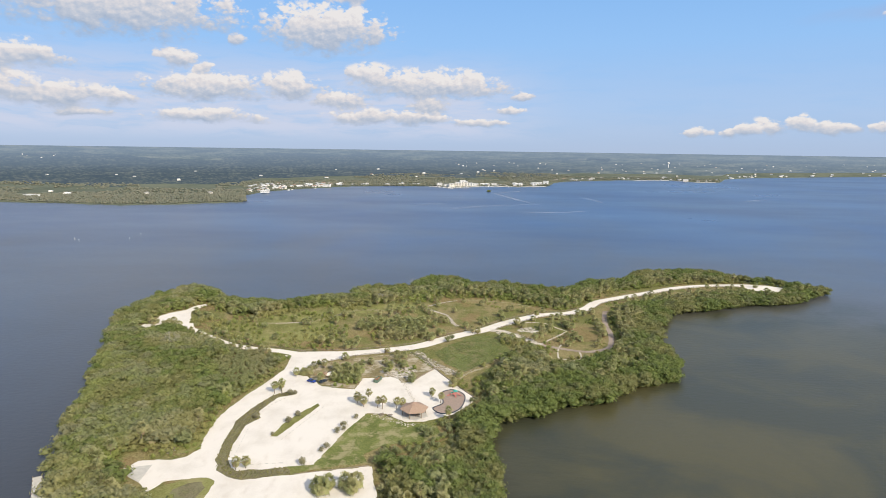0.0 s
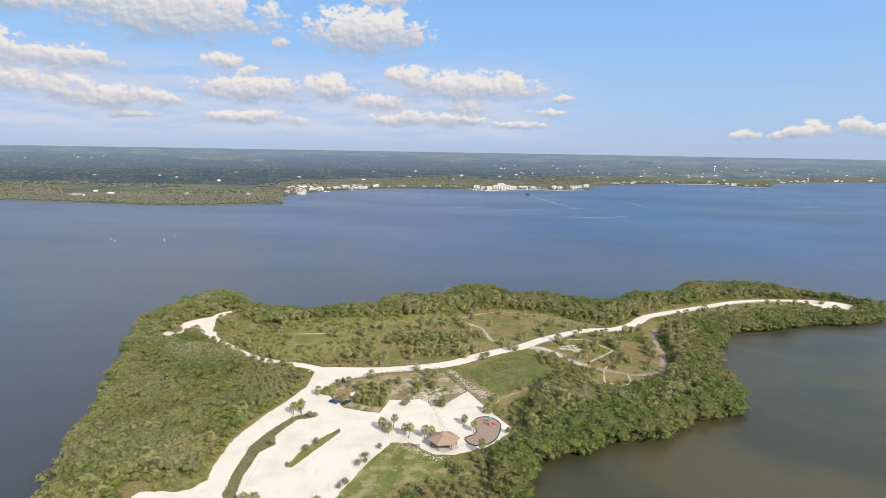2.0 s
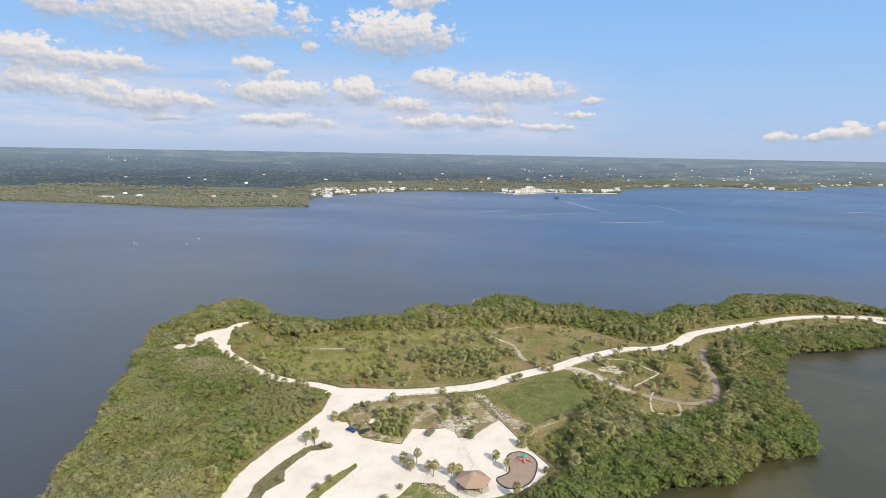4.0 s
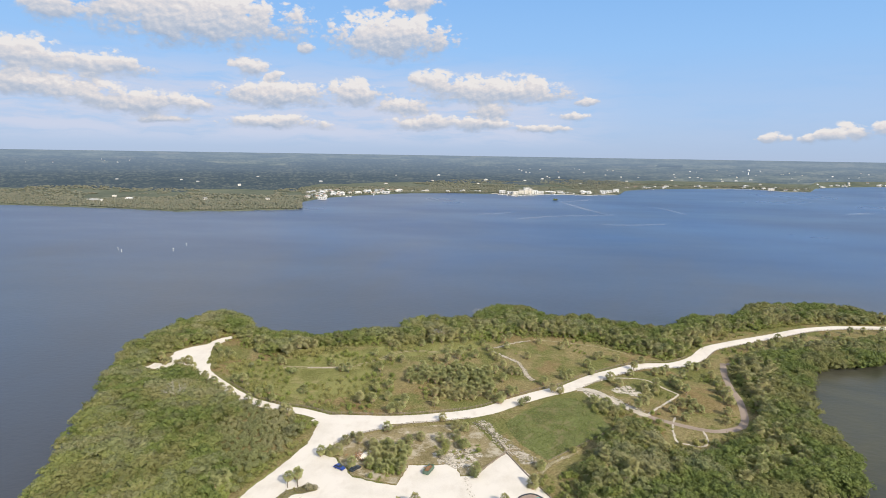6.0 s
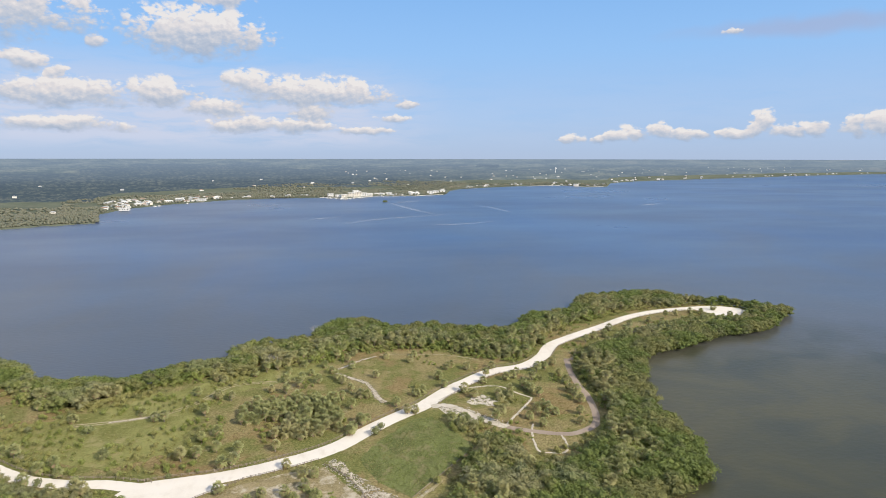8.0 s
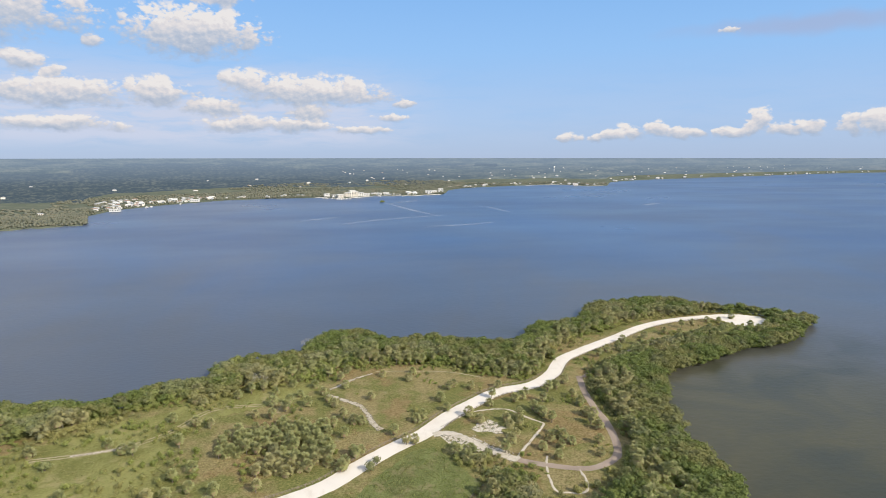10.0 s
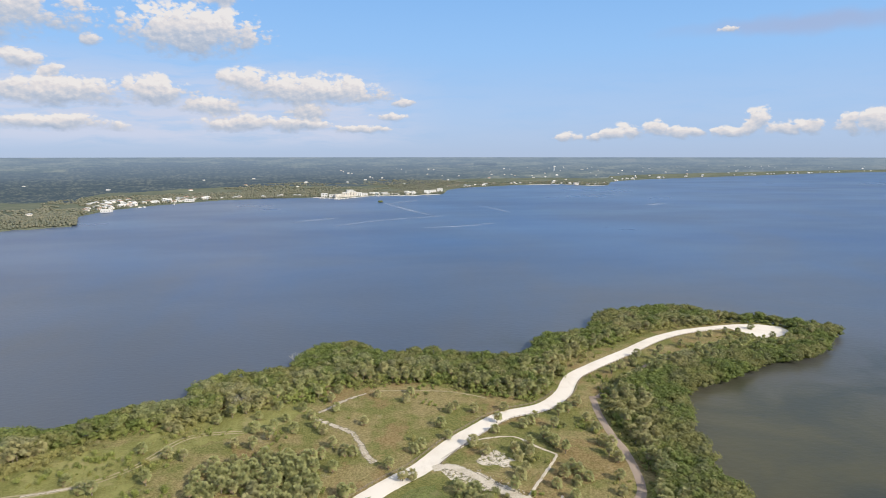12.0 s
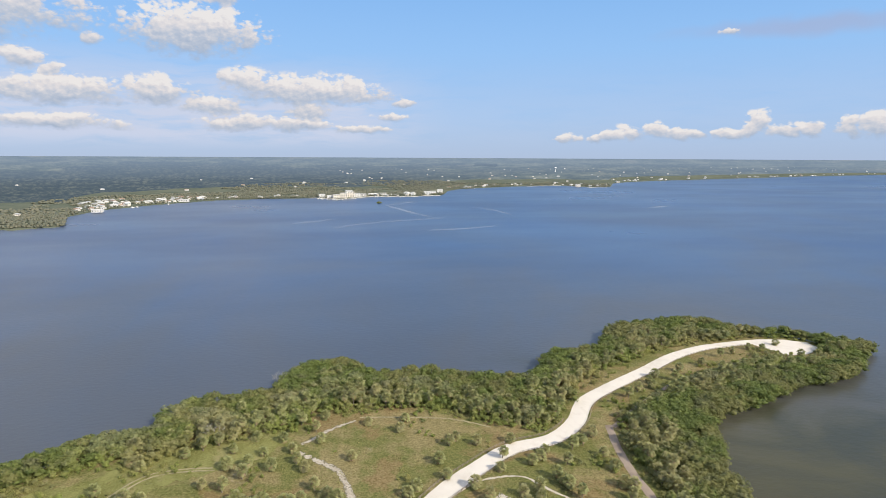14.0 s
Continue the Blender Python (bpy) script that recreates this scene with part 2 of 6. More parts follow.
def mat_leaf(name, dark, light, warm, spec=0.25, rough=0.55):
    """Foliage: every leaf clump its own tone, stands and single trees shifting over metres."""
    dark, light, warm = (tuple(c * k for c in q) for q, k in ((dark, 1.50), (light, 1.30), (warm, 1.27)))
    dark, light, warm = ((q[0] * 1.085, q[1], q[2] * 1.0) for q in (dark, light, warm))
    m, n = material(name)
    geo = n.add("ShaderNodeNewGeometry")
    p = geo.outputs["Position"]
    leaf = geo.outputs["Random Per Island"]
    stand = n.noise(p, 0.045, 3.0, 0.55)
    tree = n.noise(p, 0.22, 2.0, 0.5)
    own = n.add("ShaderNodeObjectInfo").outputs["Random"]
    sprig = n.noise(p, 1.5, 4.0, 0.65)
    mixv = n.math("MULTIPLY_ADD", leaf, 0.20, n.math("MULTIPLY_ADD", tree, 0.85, n.math("MULTIPLY_ADD", n.math("SUBTRACT", sprig, 0.5), 0.75, n.math("MULTIPLY_ADD", own, 0.15, 0.14))))
    c = n.ramp(mixv, (0.40, dark), (0.92, light))
    c = n.mix(n.steps(n.math("MULTIPLY_ADD", leaf, 0.10, stand), 0.52, 0.64, 0.0, 0.9), c, warm)
    grey = tuple(0.5 * a + 0.5 * b * 0.75 for a, b in zip(warm, (0.16, 0.18, 0.13)))
    c = n.mix(n.steps(n.noise(n.vec("ADD", p, (57.0, 31.0, 0.0)), 0.11, 3.0, 0.6), 0.54, 0.68, 0.0, 0.7), c, grey)
    b = n.add("ShaderNodeBsdfPrincipled", Base_Color=c, Roughness=rough)
    b.inputs["Specular IOR Level"].default_value = spec
    n.put(b.inputs["Normal"], n.add("ShaderNodeBump", Strength=0.7, Distance=0.5, Height=sprig).outputs[0])
    through_leaf = n.add("ShaderNodeBsdfTranslucent", c)
    n.add("ShaderNodeOutputMaterial", n.add("ShaderNodeMixShader", 0.38, b.outputs[0], through_leaf.outputs[0]).outputs[0])
    return m


def mat_water():
    m, n = material("bay_water")
    p = place(n)
    # olive, silt-laden shallows round the sheltered cove east of the point; clear deep water elsewhere
    cove = n.vec("LENGTH", n.vec("MULTIPLY", n.vec("SUBTRACT", p, (160.0, 225.0, 0.0)), (1 / 230, 1 / 185, 0.0)))
    swirl = n.noise(p, 0.016, 6.0, 0.62, 1.0)
    silt = n.steps(n.math("MULTIPLY_ADD", n.math("SUBTRACT", swirl, 0.5), 1.1, cove), 0.60, 1.30, 1.0, 0.0)
    broad = n.noise(n.vec("MULTIPLY", p, (1.1, 0.8, 1.0)), 0.004, 5.0, 0.6, 0.6)
    deep = n.ramp(broad, (0.34, (0.058, 0.086, 0.150)), (0.5, (0.050, 0.088, 0.172)), (0.66, (0.046, 0.092, 0.196)))
    grey = n.ramp(broad, (0.36, (0.086, 0.090, 0.098)), (0.64, (0.070, 0.088, 0.118)))
    # cloud reflection painted into the colour: paler, greyer water west of the channel
    east = n.math("MULTIPLY_ADD", n.math("SUBTRACT", broad, 0.5), 900.0, n.add("ShaderNodeSeparateXYZ", p).outputs[0])
    deep = n.mix(n.steps(east, -500.0, 250.0, 0.8, 0.0), deep, (0.088, 0.108, 0.160))
    lanes = n.noise(n.vec("MULTIPLY", p, (0.35, 1.0, 1.0)), 0.012, 5.0, 0.6, 0.8)
    deep = n.mix(n.steps(lanes, 0.54, 0.70, 0.0, 0.30), deep, (0.105, 0.140, 0.215))
    # reflection falloff painted into the colour by y: dark grey near, bluer outward
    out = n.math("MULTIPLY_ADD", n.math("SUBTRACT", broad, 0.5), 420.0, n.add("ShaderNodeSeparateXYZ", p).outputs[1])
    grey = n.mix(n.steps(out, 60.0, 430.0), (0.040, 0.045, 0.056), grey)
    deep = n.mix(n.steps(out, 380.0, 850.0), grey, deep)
    olive = n.ramp(swirl, (0.40, (0.044, 0.046, 0.028)), (0.60, (0.074, 0.067, 0.030)))
    c = n.mix(silt, deep, olive)
    wind = n.noise(n.vec("MULTIPLY", p, (0.5, 1.0, 1.0)), 0.004, 4.0, 0.55)
    ripple = n.noise(n.vec("MULTIPLY", p, (0.6, 1.0, 1.0)), 0.45, 3.0, 0.55)
    rough = n.steps(wind, 0.3, 0.7, 0.27, 0.36)
    return finish(m, n, c, rough, ripple, 0.2, 0.5, spec=0.42, IOR=1.33)


def mat_far(name, a, b):
    """Distant wooded country: stands of wood and open fields between."""
    m, n = material(name)
    p = place(n)
    band = n.noise(n.vec("MULTIPLY", p, (1.0, 1.0, 0.0)), 0.006, 9.0, 0.72, 0.6)
    fine = n.noise(n.vec("MULTIPLY", p, (1.0, 0.5, 0.0)), 0.03, 5.0, 0.7)
    c = n.ramp(n.math("MULTIPLY_ADD", fine, 0.3, n.math("MULTIPLY", band, 0.7)), (0.40, a), (0.60, b))
    return finish(m, n, c, 0.95, fine, 0.6, 4.0, spec=0.05)


def mat_distance():
    """The country out to the horizon: long streaks of wood and field that pale into the blue air."""
    m, n = material("distant_country")
    v = n.vec("SUBTRACT", place(n), (0.0, 70.0, 107.0))
    level = n.vec("MULTIPLY", v, (1.0, 1.0, 0.0))
    away = n.vec("LENGTH", level)
    xyz = n.add("ShaderNodeSeparateXYZ", v).outputs
    across = n.math("MULTIPLY", n.math("ARCTAN2", xyz[0], xyz[1]), 1000.0)
    depth = n.math("MULTIPLY", n.math("DIVIDE", xyz[2], away), -1000.0)
    long = n.add("ShaderNodeCombineXYZ", across, n.math("MULTIPLY", depth, 9.0), 0.0).outputs[0]
    tight = n.add("ShaderNodeCombineXYZ", across, n.math("MULTIPLY", depth, 3.0), 0.0).outputs[0]
    broad = n.noise(long, 0.006, 4.0, 0.6, 0.3)
    mid = n.noise(long, 0.022, 6.0, 0.65)
    fine = n.noise(tight, 0.16, 4.0, 0.7)
    c = n.ramp(n.math("MULTIPLY_ADD", fine, 0.35, n.math("MULTIPLY", mid, 0.65)), (0.42, (0.050, 0.068, 0.064)), (0.50, (0.105, 0.124, 0.098)), (0.60, (0.205, 0.212, 0.155)))
    fields = n.math("MULTIPLY", n.steps(n.noise(long, 0.011, 5.0, 0.6), 0.58, 0.66, 0.0, 0.75), n.steps(depth, 22.0, 12.0))
    c = n.mix(fields, c, (0.24, 0.22, 0.16))
    # cloud shadows over the far woods, painted in as dark blue-green belts
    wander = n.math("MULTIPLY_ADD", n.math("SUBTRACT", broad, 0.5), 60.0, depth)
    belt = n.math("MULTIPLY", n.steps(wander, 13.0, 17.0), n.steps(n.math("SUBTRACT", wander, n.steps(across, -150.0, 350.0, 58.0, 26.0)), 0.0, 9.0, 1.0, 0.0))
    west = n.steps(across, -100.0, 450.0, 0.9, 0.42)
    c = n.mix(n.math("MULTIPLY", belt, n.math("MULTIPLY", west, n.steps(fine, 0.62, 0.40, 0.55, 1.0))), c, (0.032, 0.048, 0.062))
    # haze painted in: blue-grey emission mixed in more strongly with distance
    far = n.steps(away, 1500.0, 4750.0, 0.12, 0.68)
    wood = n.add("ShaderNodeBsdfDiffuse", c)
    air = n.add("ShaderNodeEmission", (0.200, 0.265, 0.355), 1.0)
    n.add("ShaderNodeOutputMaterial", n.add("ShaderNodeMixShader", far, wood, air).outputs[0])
    return m


def mat_foam():
    """Thinning foam on open water."""
    m, n = material("wake_foam")
    p = place(n)
    fade = n.add("ShaderNodeAttribute")
    fade.attribute_name = "foam"
    flecks = n.steps(n.noise(p, 0.07, 6.0, 0.65), 0.36, 0.66, 0.06, 0.40)
    cover = n.math("MULTIPLY", fade.outputs["Fac"], flecks)
    film = n.add("ShaderNodeBsdfDiffuse", (0.62, 0.68, 0.76))
    n.add("ShaderNodeOutputMaterial", n.add("ShaderNodeMixShader", cover, n.add("ShaderNodeBsdfTransparent"), film).outputs[0])
    return m


def mat_shingle():
    m, n = material("shingle_roof")
    p = place(n)
    fine = n.noise(p, 3.5, 5.0, 0.7)
    c = n.ramp(fine, (0.3, (0.28, 0.185, 0.125)), (0.7, (0.45, 0.325, 0.24)))
    return finish(m, n, c, 0.9, fine, 0.4, 0.05)


GROUND = mat_ground()
FIELD = mat_grass("lush_field", (0.095, 0.112, 0.036), (0.185, 0.205, 0.076), (0.235, 0.200, 0.105))
LAWN = mat_grass("mown_lawn", (0.105, 0.125, 0.034), (0.200, 0.215, 0.070), (0.34, 0.295, 0.16), 0.14, 0.04)
RANK = mat_grass("rank_grass", (0.138, 0.140, 0.042), (0.250, 0.246, 0.088), (0.30, 0.262, 0.125), 0.07)
SCRUBLAND = mat_grass("scrub_soil", (0.175, 0.145, 0.068), (0.325, 0.265, 0.150), (0.52, 0.46, 0.36), 0.11, 0.035)
TWIGGY = mat_leaf("twiggy_leaf", (0.15, 0.155, 0.090), (0.27, 0.27, 0.165), (0.28, 0.26, 0.175))
HEDGE_SOIL = mat_grass("weedy_strip", (0.135, 0.120, 0.066), (0.225, 0.200, 0.115), (0.19, 0.19, 0.085), 0.2)
SAND = mat_sand("shell_sand", (0.61, 0.555, 0.475))
GRAVEL = mat_sand("gravel_track", (0.20, 0.155, 0.12), (0.33, 0.265, 0.215), (0.40, 0.34, 0.27), 0.5)
SCATTER_SAND = mat_trail("scattered_sand", (0.42, 0.37, 0.28), (0.66, 0.60, 0.51), 0.55)
SCATTER_RUBBLE = mat_trail("scattered_rubble", (0.30, 0.25, 0.165), (0.60, 0.54, 0.44), 0.50)
TRAIL_SAND = mat_trail("sandy_trail", (0.42, 0.37, 0.28), (0.62, 0.56, 0.47), 0.30)
TRAIL_DUST = mat_trail("dusty_trail", (0.32, 0.27, 0.19), (0.58, 0.52, 0.43), -0.18)
TRAIL_GRASS = mat_trail("grassy_trail", (0.25, 0.215, 0.115), (0.40, 0.345, 0.215), 0.15)
WATER = mat_water()
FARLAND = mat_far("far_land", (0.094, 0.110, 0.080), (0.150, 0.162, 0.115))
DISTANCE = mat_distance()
MANGROVE = mat_leaf("mangrove_leaf", (0.072, 0.102, 0.028), (0.188, 0.242, 0.070), (0.200, 0.210, 0.082))
BUTTONWOOD = mat_leaf("buttonwood_leaf", (0.110, 0.134, 0.058), (0.245, 0.278, 0.122), (0.262, 0.270, 0.138))
SEAGRAPE = mat_leaf("seagrape_leaf", (0.118, 0.146, 0.046), (0.228, 0.264, 0.090), (0.252, 0.258, 0.115))
SHRUB = mat_leaf("shrub_leaf", (0.118, 0.152, 0.042), (0.250, 0.298, 0.088), (0.280, 0.282, 0.112))
PALM = mat_leaf("palm_frond", (0.145, 0.170, 0.070), (0.295, 0.322, 0.142), (0.305, 0.306, 0.148))
TUFT = mat_leaf("grass_tuft", (0.142, 0.142, 0.052), (0.270, 0.258, 0.108), (0.215, 0.225, 0.085))
FIELDBLADE = mat_leaf("field_blade", (0.085, 0.120, 0.028), (0.165, 0.205, 0.058), (0.195, 0.200, 0.078))
DEAD = mat_leaf("dead_frond", (0.21, 0.155, 0.095), (0.40, 0.315, 0.21), (0.34, 0.27, 0.18))
TRUNK = plain("palm_trunk", (0.24, 0.20, 0.155), 0.9, 0, 0.4, 3.0)
BARK = plain("grey_bark", (0.16, 0.135, 0.105), 0.9, 0, 0.4, 3.0)
SILVER = plain("silver_deadwood", (0.46, 0.43, 0.38), 0.9, 0, 0.3, 3.0)
# greyer and paler than the near foliage: haze put into the leaf colour
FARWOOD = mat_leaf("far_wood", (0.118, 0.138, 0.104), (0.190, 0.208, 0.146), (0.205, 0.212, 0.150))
TIMBER = plain("weathered_timber", (0.27, 0.22, 0.17), 0.9, 0, 0.35, 2.0)
CONCRETE = plain("concrete", (0.52, 0.49, 0.43), 0.9, 0, 0.2, 0.8)
ROOF = mat_shingle()
WHITE = plain("white_render", (0.78, 0.76, 0.72), 0.8, 0, 0.12, 0.2)
CREAM = plain("cream_render", (0.76, 0.70, 0.61), 0.8, 0, 0.12, 0.2)
FARWHITE = plain("aged_white_render", (0.72, 0.70, 0.66), 0.8, 0, 0.15, 0.2)
GREYROOF = plain("pale_metal_roof", (0.46, 0.46, 0.45), 0.5, 0, 0.15, 0.2)
TERRACOTTA = plain("clay_tile_roof", (0.34, 0.235, 0.18), 0.85, 0, 0.2, 0.3)
DARKGLASS = plain("dark_glazing", (0.035, 0.045, 0.055), 0.12, 0, 0.1, 0.5)
BLUE = plain("blue_paint", (0.025, 0.06, 0.27), 0.35, 0, 0.15, 2.0)
DARKPAINT = plain("dark_paint", (0.035, 0.045, 0.06), 0.35, 0, 0.15, 2.0)
RUBBER = plain("rubber", (0.025, 0.025, 0.025), 0.9, 0, 0.2, 4.0)
GREENSTEEL = plain("green_steel", (0.13, 0.19, 0.14), 0.55, 0.1, 0.35, 1.2)
SCRAP = plain("broken_wood", (0.36, 0.20, 0.10), 0.9, 0, 0.4, 2.5)
MULCH = plain("rubber_mulch", (0.33, 0.25, 0.20), 0.95, 0, 0.25, 1.0)
RED = plain("red_plastic", (0.55, 0.20, 0.17), 0.4, 0, 0.12, 2.0)
TEAL = plain("teal_canvas", (0.05, 0.38, 0.32), 0.7, 0, 0.12, 2.0)
STEEL = plain("tan_steel", (0.46, 0.40, 0.32), 0.5, 0.2, 0.15, 2.0)
FOAM = mat_foam()
ROCK = plain("pale_rock", (0.52, 0.47, 0.39), 0.95, 0, 0.35, 1.0)


# ---- mesh helpers ----
def mesh_from(name, verts, tris, mat):
    """A mesh from arrays of vertices and triangles."""
    me = bpy.data.meshes.new(name)
    verts, tris = np.asarray(verts, np.float32), np.asarray(tris, np.int32)
    me.vertices.add(len(verts))
    me.vertices.foreach_set("co", verts.ravel())
    me.loops.add(tris.size)
    me.loops.foreach_set("vertex_index", tris.ravel())
    me.polygons.add(len(tris))
    me.polygons.foreach_set("loop_start", np.arange(0, tris.size, 3, dtype=np.int32))
    me.update(calc_edges=True)
    for one in mat if isinstance(mat, (list, tuple)) else (mat,):
        me.materials.append(one)
    return me


def mesh_of(name, bm, mat):
    me = bpy.data.meshes.new(name)
    bm.to_mesh(me)
    bm.free()
    me.materials.append(mat)
    return me


def part(name, bm, mat, parent, label=""):
    """One mesh object under a thing or under a part."""
    ob = new(name, mesh_of(name, bm, mat) if isinstance(bm, bmesh.types.BMesh) else bm)
    ob.parent = parent
    return tagged(ob, label) if label else ob


def thing(name, at, label, category, group="", turn=0.0):
    ob = new(name)
    ob.empty_display_size = 0.3
    ob.matrix_basis = pose(*at, 0, 0, turn)
    return tagged(ob, label, category, group)


def box(bm, size, at=(0, 0, 0), turn=(0, 0, 0), bevel=0.0):
    r = bmesh.ops.create_cube(bm, size=1.0, matrix=pose(*at, *turn) @ Matrix.Diagonal((*size, 1)))
    if bevel:
        edges = {e for v in r["verts"] for e in v.link_edges}
        bmesh.ops.bevel(bm, geom=list(edges), offset=bevel, segments=1, affect="EDGES")
    return bm


def tube(bm, a, b, r0, r1=None, sides=8):
    a, b = Vector(a), Vector(b)
    m = Matrix.Translation((a + b) / 2) @ (b - a).to_track_quat("Z", "Y").to_matrix().to_4x4()
    bmesh.ops.create_cone(bm, cap_ends=True, segments=sides, radius1=r0, radius2=r0 if r1 is None else r1, depth=(b - a).length, matrix=m)
    return bm


def smooth(points, closed=False, step=2.0):
    """A Catmull-Rom curve through plan points, sampled every step metres."""
    p = np.array(points, float)
    n = len(p)
    out = []
    for i in range(n if closed else n - 1):
        if closed:
            a, b, c, d = p[i - 1], p[i], p[(i + 1) % n], p[(i + 2) % n]
        else:
            a, b, c, d = p[max(i - 1, 0)], p[i], p[i + 1], p[min(i + 2, n - 1)]
        k = max(2, int(np.linalg.norm(c - b) / step))
        for t in np.arange(k) / k:
            out.append(0.5 * (2 * b + (c - a) * t + (2 * a - 5 * b + 4 * c - d) * t**2 + (3 * b - a - 3 * c + d) * t**3))
    if not closed:
        out.append(p[-1])
    return np.array(out)


def inside(poly, pts):
    """Which of the points lie within the polygon."""
    x, y = pts[:, 0], pts[:, 1]
    res = np.zeros(len(pts), bool)
    q = np.roll(poly, -1, axis=0)
    for (x0, y0), (x1, y1) in zip(poly, q):
        if y0 != y1:
            res ^= ((y0 > y) != (y1 > y)) & (x < (x1 - x0) * (y - y0) / (y1 - y0) + x0)
    return res


def distance(line, pts, closed=True):
    """How far the points are from a polyline."""
    best = np.full(len(pts), 1e9)
    b = np.roll(line, -1, axis=0) if closed else line[1:]
    for p, q in zip(line, b):
        d = q - p
        t = np.clip(((pts - p) @ d) / max(d @ d, 1e-9), 0, 1)
        best = np.minimum(best, np.hypot(*(pts - p - t[:, None] * d).T))
    return best


def ragged(line, amount, scale=0.3):
    """The same outline with an uneven, crumbled edge."""
    out = []
    for x, y in line:
        v = noise.noise_vector(Vector((x * scale, y * scale, 3.1))) * 0.7 + noise.noise_vector(Vector((x * scale * 3.3, y * scale * 3.3, 7.7))) * 0.45
        out.append((x + v.x * amount, y + v.y * amount))
    return np.array(out)


def slab(name, outline, z, mat, depth=0.3):
    """A flat bed with real thickness from a plan outline."""
    bm = bmesh.new()
    vs = [bm.verts.new((x, y, z)) for x, y in outline]
    f = bm.faces.new(vs)
    if f.normal.z < 0:
        f.normal_flip()
    r = bmesh.ops.extrude_face_region(bm, geom=[f])
    bmesh.ops.translate(bm, verts=[v for v in r["geom"] if isinstance(v, bmesh.types.BMVert)], vec=(0, 0, -depth))
    bmesh.ops.recalc_face_normals(bm, faces=bm.faces)
    bmesh.ops.triangulate(bm, faces=[f for f in bm.faces if len(f.verts) > 4])
    return new(name, mesh_of(name, bm, mat))


def ribbon(name, points, width, z, mat, rough=0.35, step=1.5, patchy=0.0):
    """A road or track of some width along a plan curve, with crumbling edges and a low crown."""
    line = smooth(points, step=step)
    d = np.gradient(line, axis=0)
    d /= np.linalg.norm(d, axis=1, keepdims=True)
    side = np.c_[-d[:, 1], d[:, 0]]
    worn = np.array([1 + patchy * (0.9 * noise.noise(Vector((x * 0.21, y * 0.21, 1.5))) + 0.7 * noise.noise(Vector((x * 0.7, y * 0.7, 8.5))) - 0.25) for x, y in line]).clip(0.03, 1.6)[:, None]
    rows = []
    for k, (offset, drop) in enumerate(((-0.5, -0.06), (-0.25, 0.0), (0.0, 0.03), (0.25, 0.0), (0.5, -0.06))):
        edge = line + side * width * offset * worn
        if abs(offset) == 0.5:
            edge = ragged(edge, rough, 0.4)
        rows.append(np.c_[edge, np.full(len(edge), z + drop)])
    n = len(line)
    verts = np.concatenate(rows)
    tris = []
    for k in range(4):
        for i in range(n - 1):
            a, b, c, e = k * n + i, k * n + i + 1, (k + 1) * n + i + 1, (k + 1) * n + i
            tris += [(a, b, c), (a, c, e)]
    me = mesh_from(name, verts, tris, mat)
    me.attributes.new("worn", "FLOAT", "POINT").data.foreach_set("value", np.repeat((0.0, 0.8, 1.0, 0.8, 0.0), n).astype(np.float32))
    return new(name, me)


# ---- the plan of the point ----
SHORE_EAST = [(14, 60), (16, 110), (19, 135), (21, 153), (22, 162), (18, 173), (19, 180), (22, 198), (27, 202), (40, 208), (53, 217), (69, 221),
              (77, 228), (87, 238), (102, 244), (113, 251), (120, 272), (120, 286), (123, 304), (129, 324), (138, 342), (156, 366), (187, 377),
              (218, 391), (245, 395), (272, 413), (296, 432)]
SHORE_NORTH = [(290, 438), (281, 446), (272, 462), (246, 471), (237, 486), (217, 500), (198, 494), (173, 492), (149, 466), (141, 452), (115, 451),
               (105, 440), (98, 424), (83, 421), (66, 420), (48, 431), (34, 435), (16, 438), (3, 456), (-15, 448), (-26, 434), (-34, 417),
               (-57, 412), (-70, 401), (-72, 389), (-90, 385), (-109, 367), (-130, 371), (-150, 371), (-166, 390), (-182, 403)]
SHORE_WEST = [(-195, 396), (-203, 380), (-205, 350), (-205, 325), (-195, 309), (-186, 288), (-175, 266), (-165, 242), (-155, 222), (-147, 200),
              (-138, 179), (-131, 165), (-122, 150), (-112, 130), (-105, 100), (-100, 60)]
SHORE = smooth(SHORE_EAST + SHORE_NORTH + SHORE_WEST, closed=True, step=3.0)
OPEN_WEST = [(-110, 164), (-112, 170), (-105, 175), (-94, 175), (-89, 180), (-91, 190), (-90, 205), (-87, 221), (-84, 236), (-80, 251), (-83, 267),
             (-92, 276), (-110, 279), (-125, 289), (-142, 302), (-158, 314), (-167, 315), (-177, 309), (-184, 314), (-185, 335), (-176, 350),
             (-171, 368), (-165, 374), (-156, 363), (-136, 343), (-125, 339), (-116, 343), (-104, 356), (-93, 366)]
OPEN_NORTH = [(-78, 370), (-68, 369), (-60, 376), (-47, 379), (-39, 378), (-31, 383), (-18, 387), (-11, 396), (-1, 398), (11, 400), (22, 398), (45, 394),
              (56, 382), (69, 373), (83, 369), (92, 380), (100, 393), (110, 409), (122, 420), (137, 430), (149, 435), (174, 449), (190, 455), (204, 461.5), (216, 460), (243, 463),
              (263, 460), (275, 449), (269, 435), (253, 427)]
OPEN_EAST = [(238, 427), (234, 439), (222, 431), (192, 419), (156, 405), (133, 388), (118, 374), (111, 364), (106, 348), (105, 334), (102, 318), (99, 304),
             (97, 298), (90, 288), (78, 279), (69, 273), (60, 270), (56, 276), (54, 284), (49, 291), (43, 295), (38, 283), (30, 271), (27, 259),
             (25, 248), (18, 241), (14, 228), (15, 223), (11, 217), (9, 209), (2, 201)]
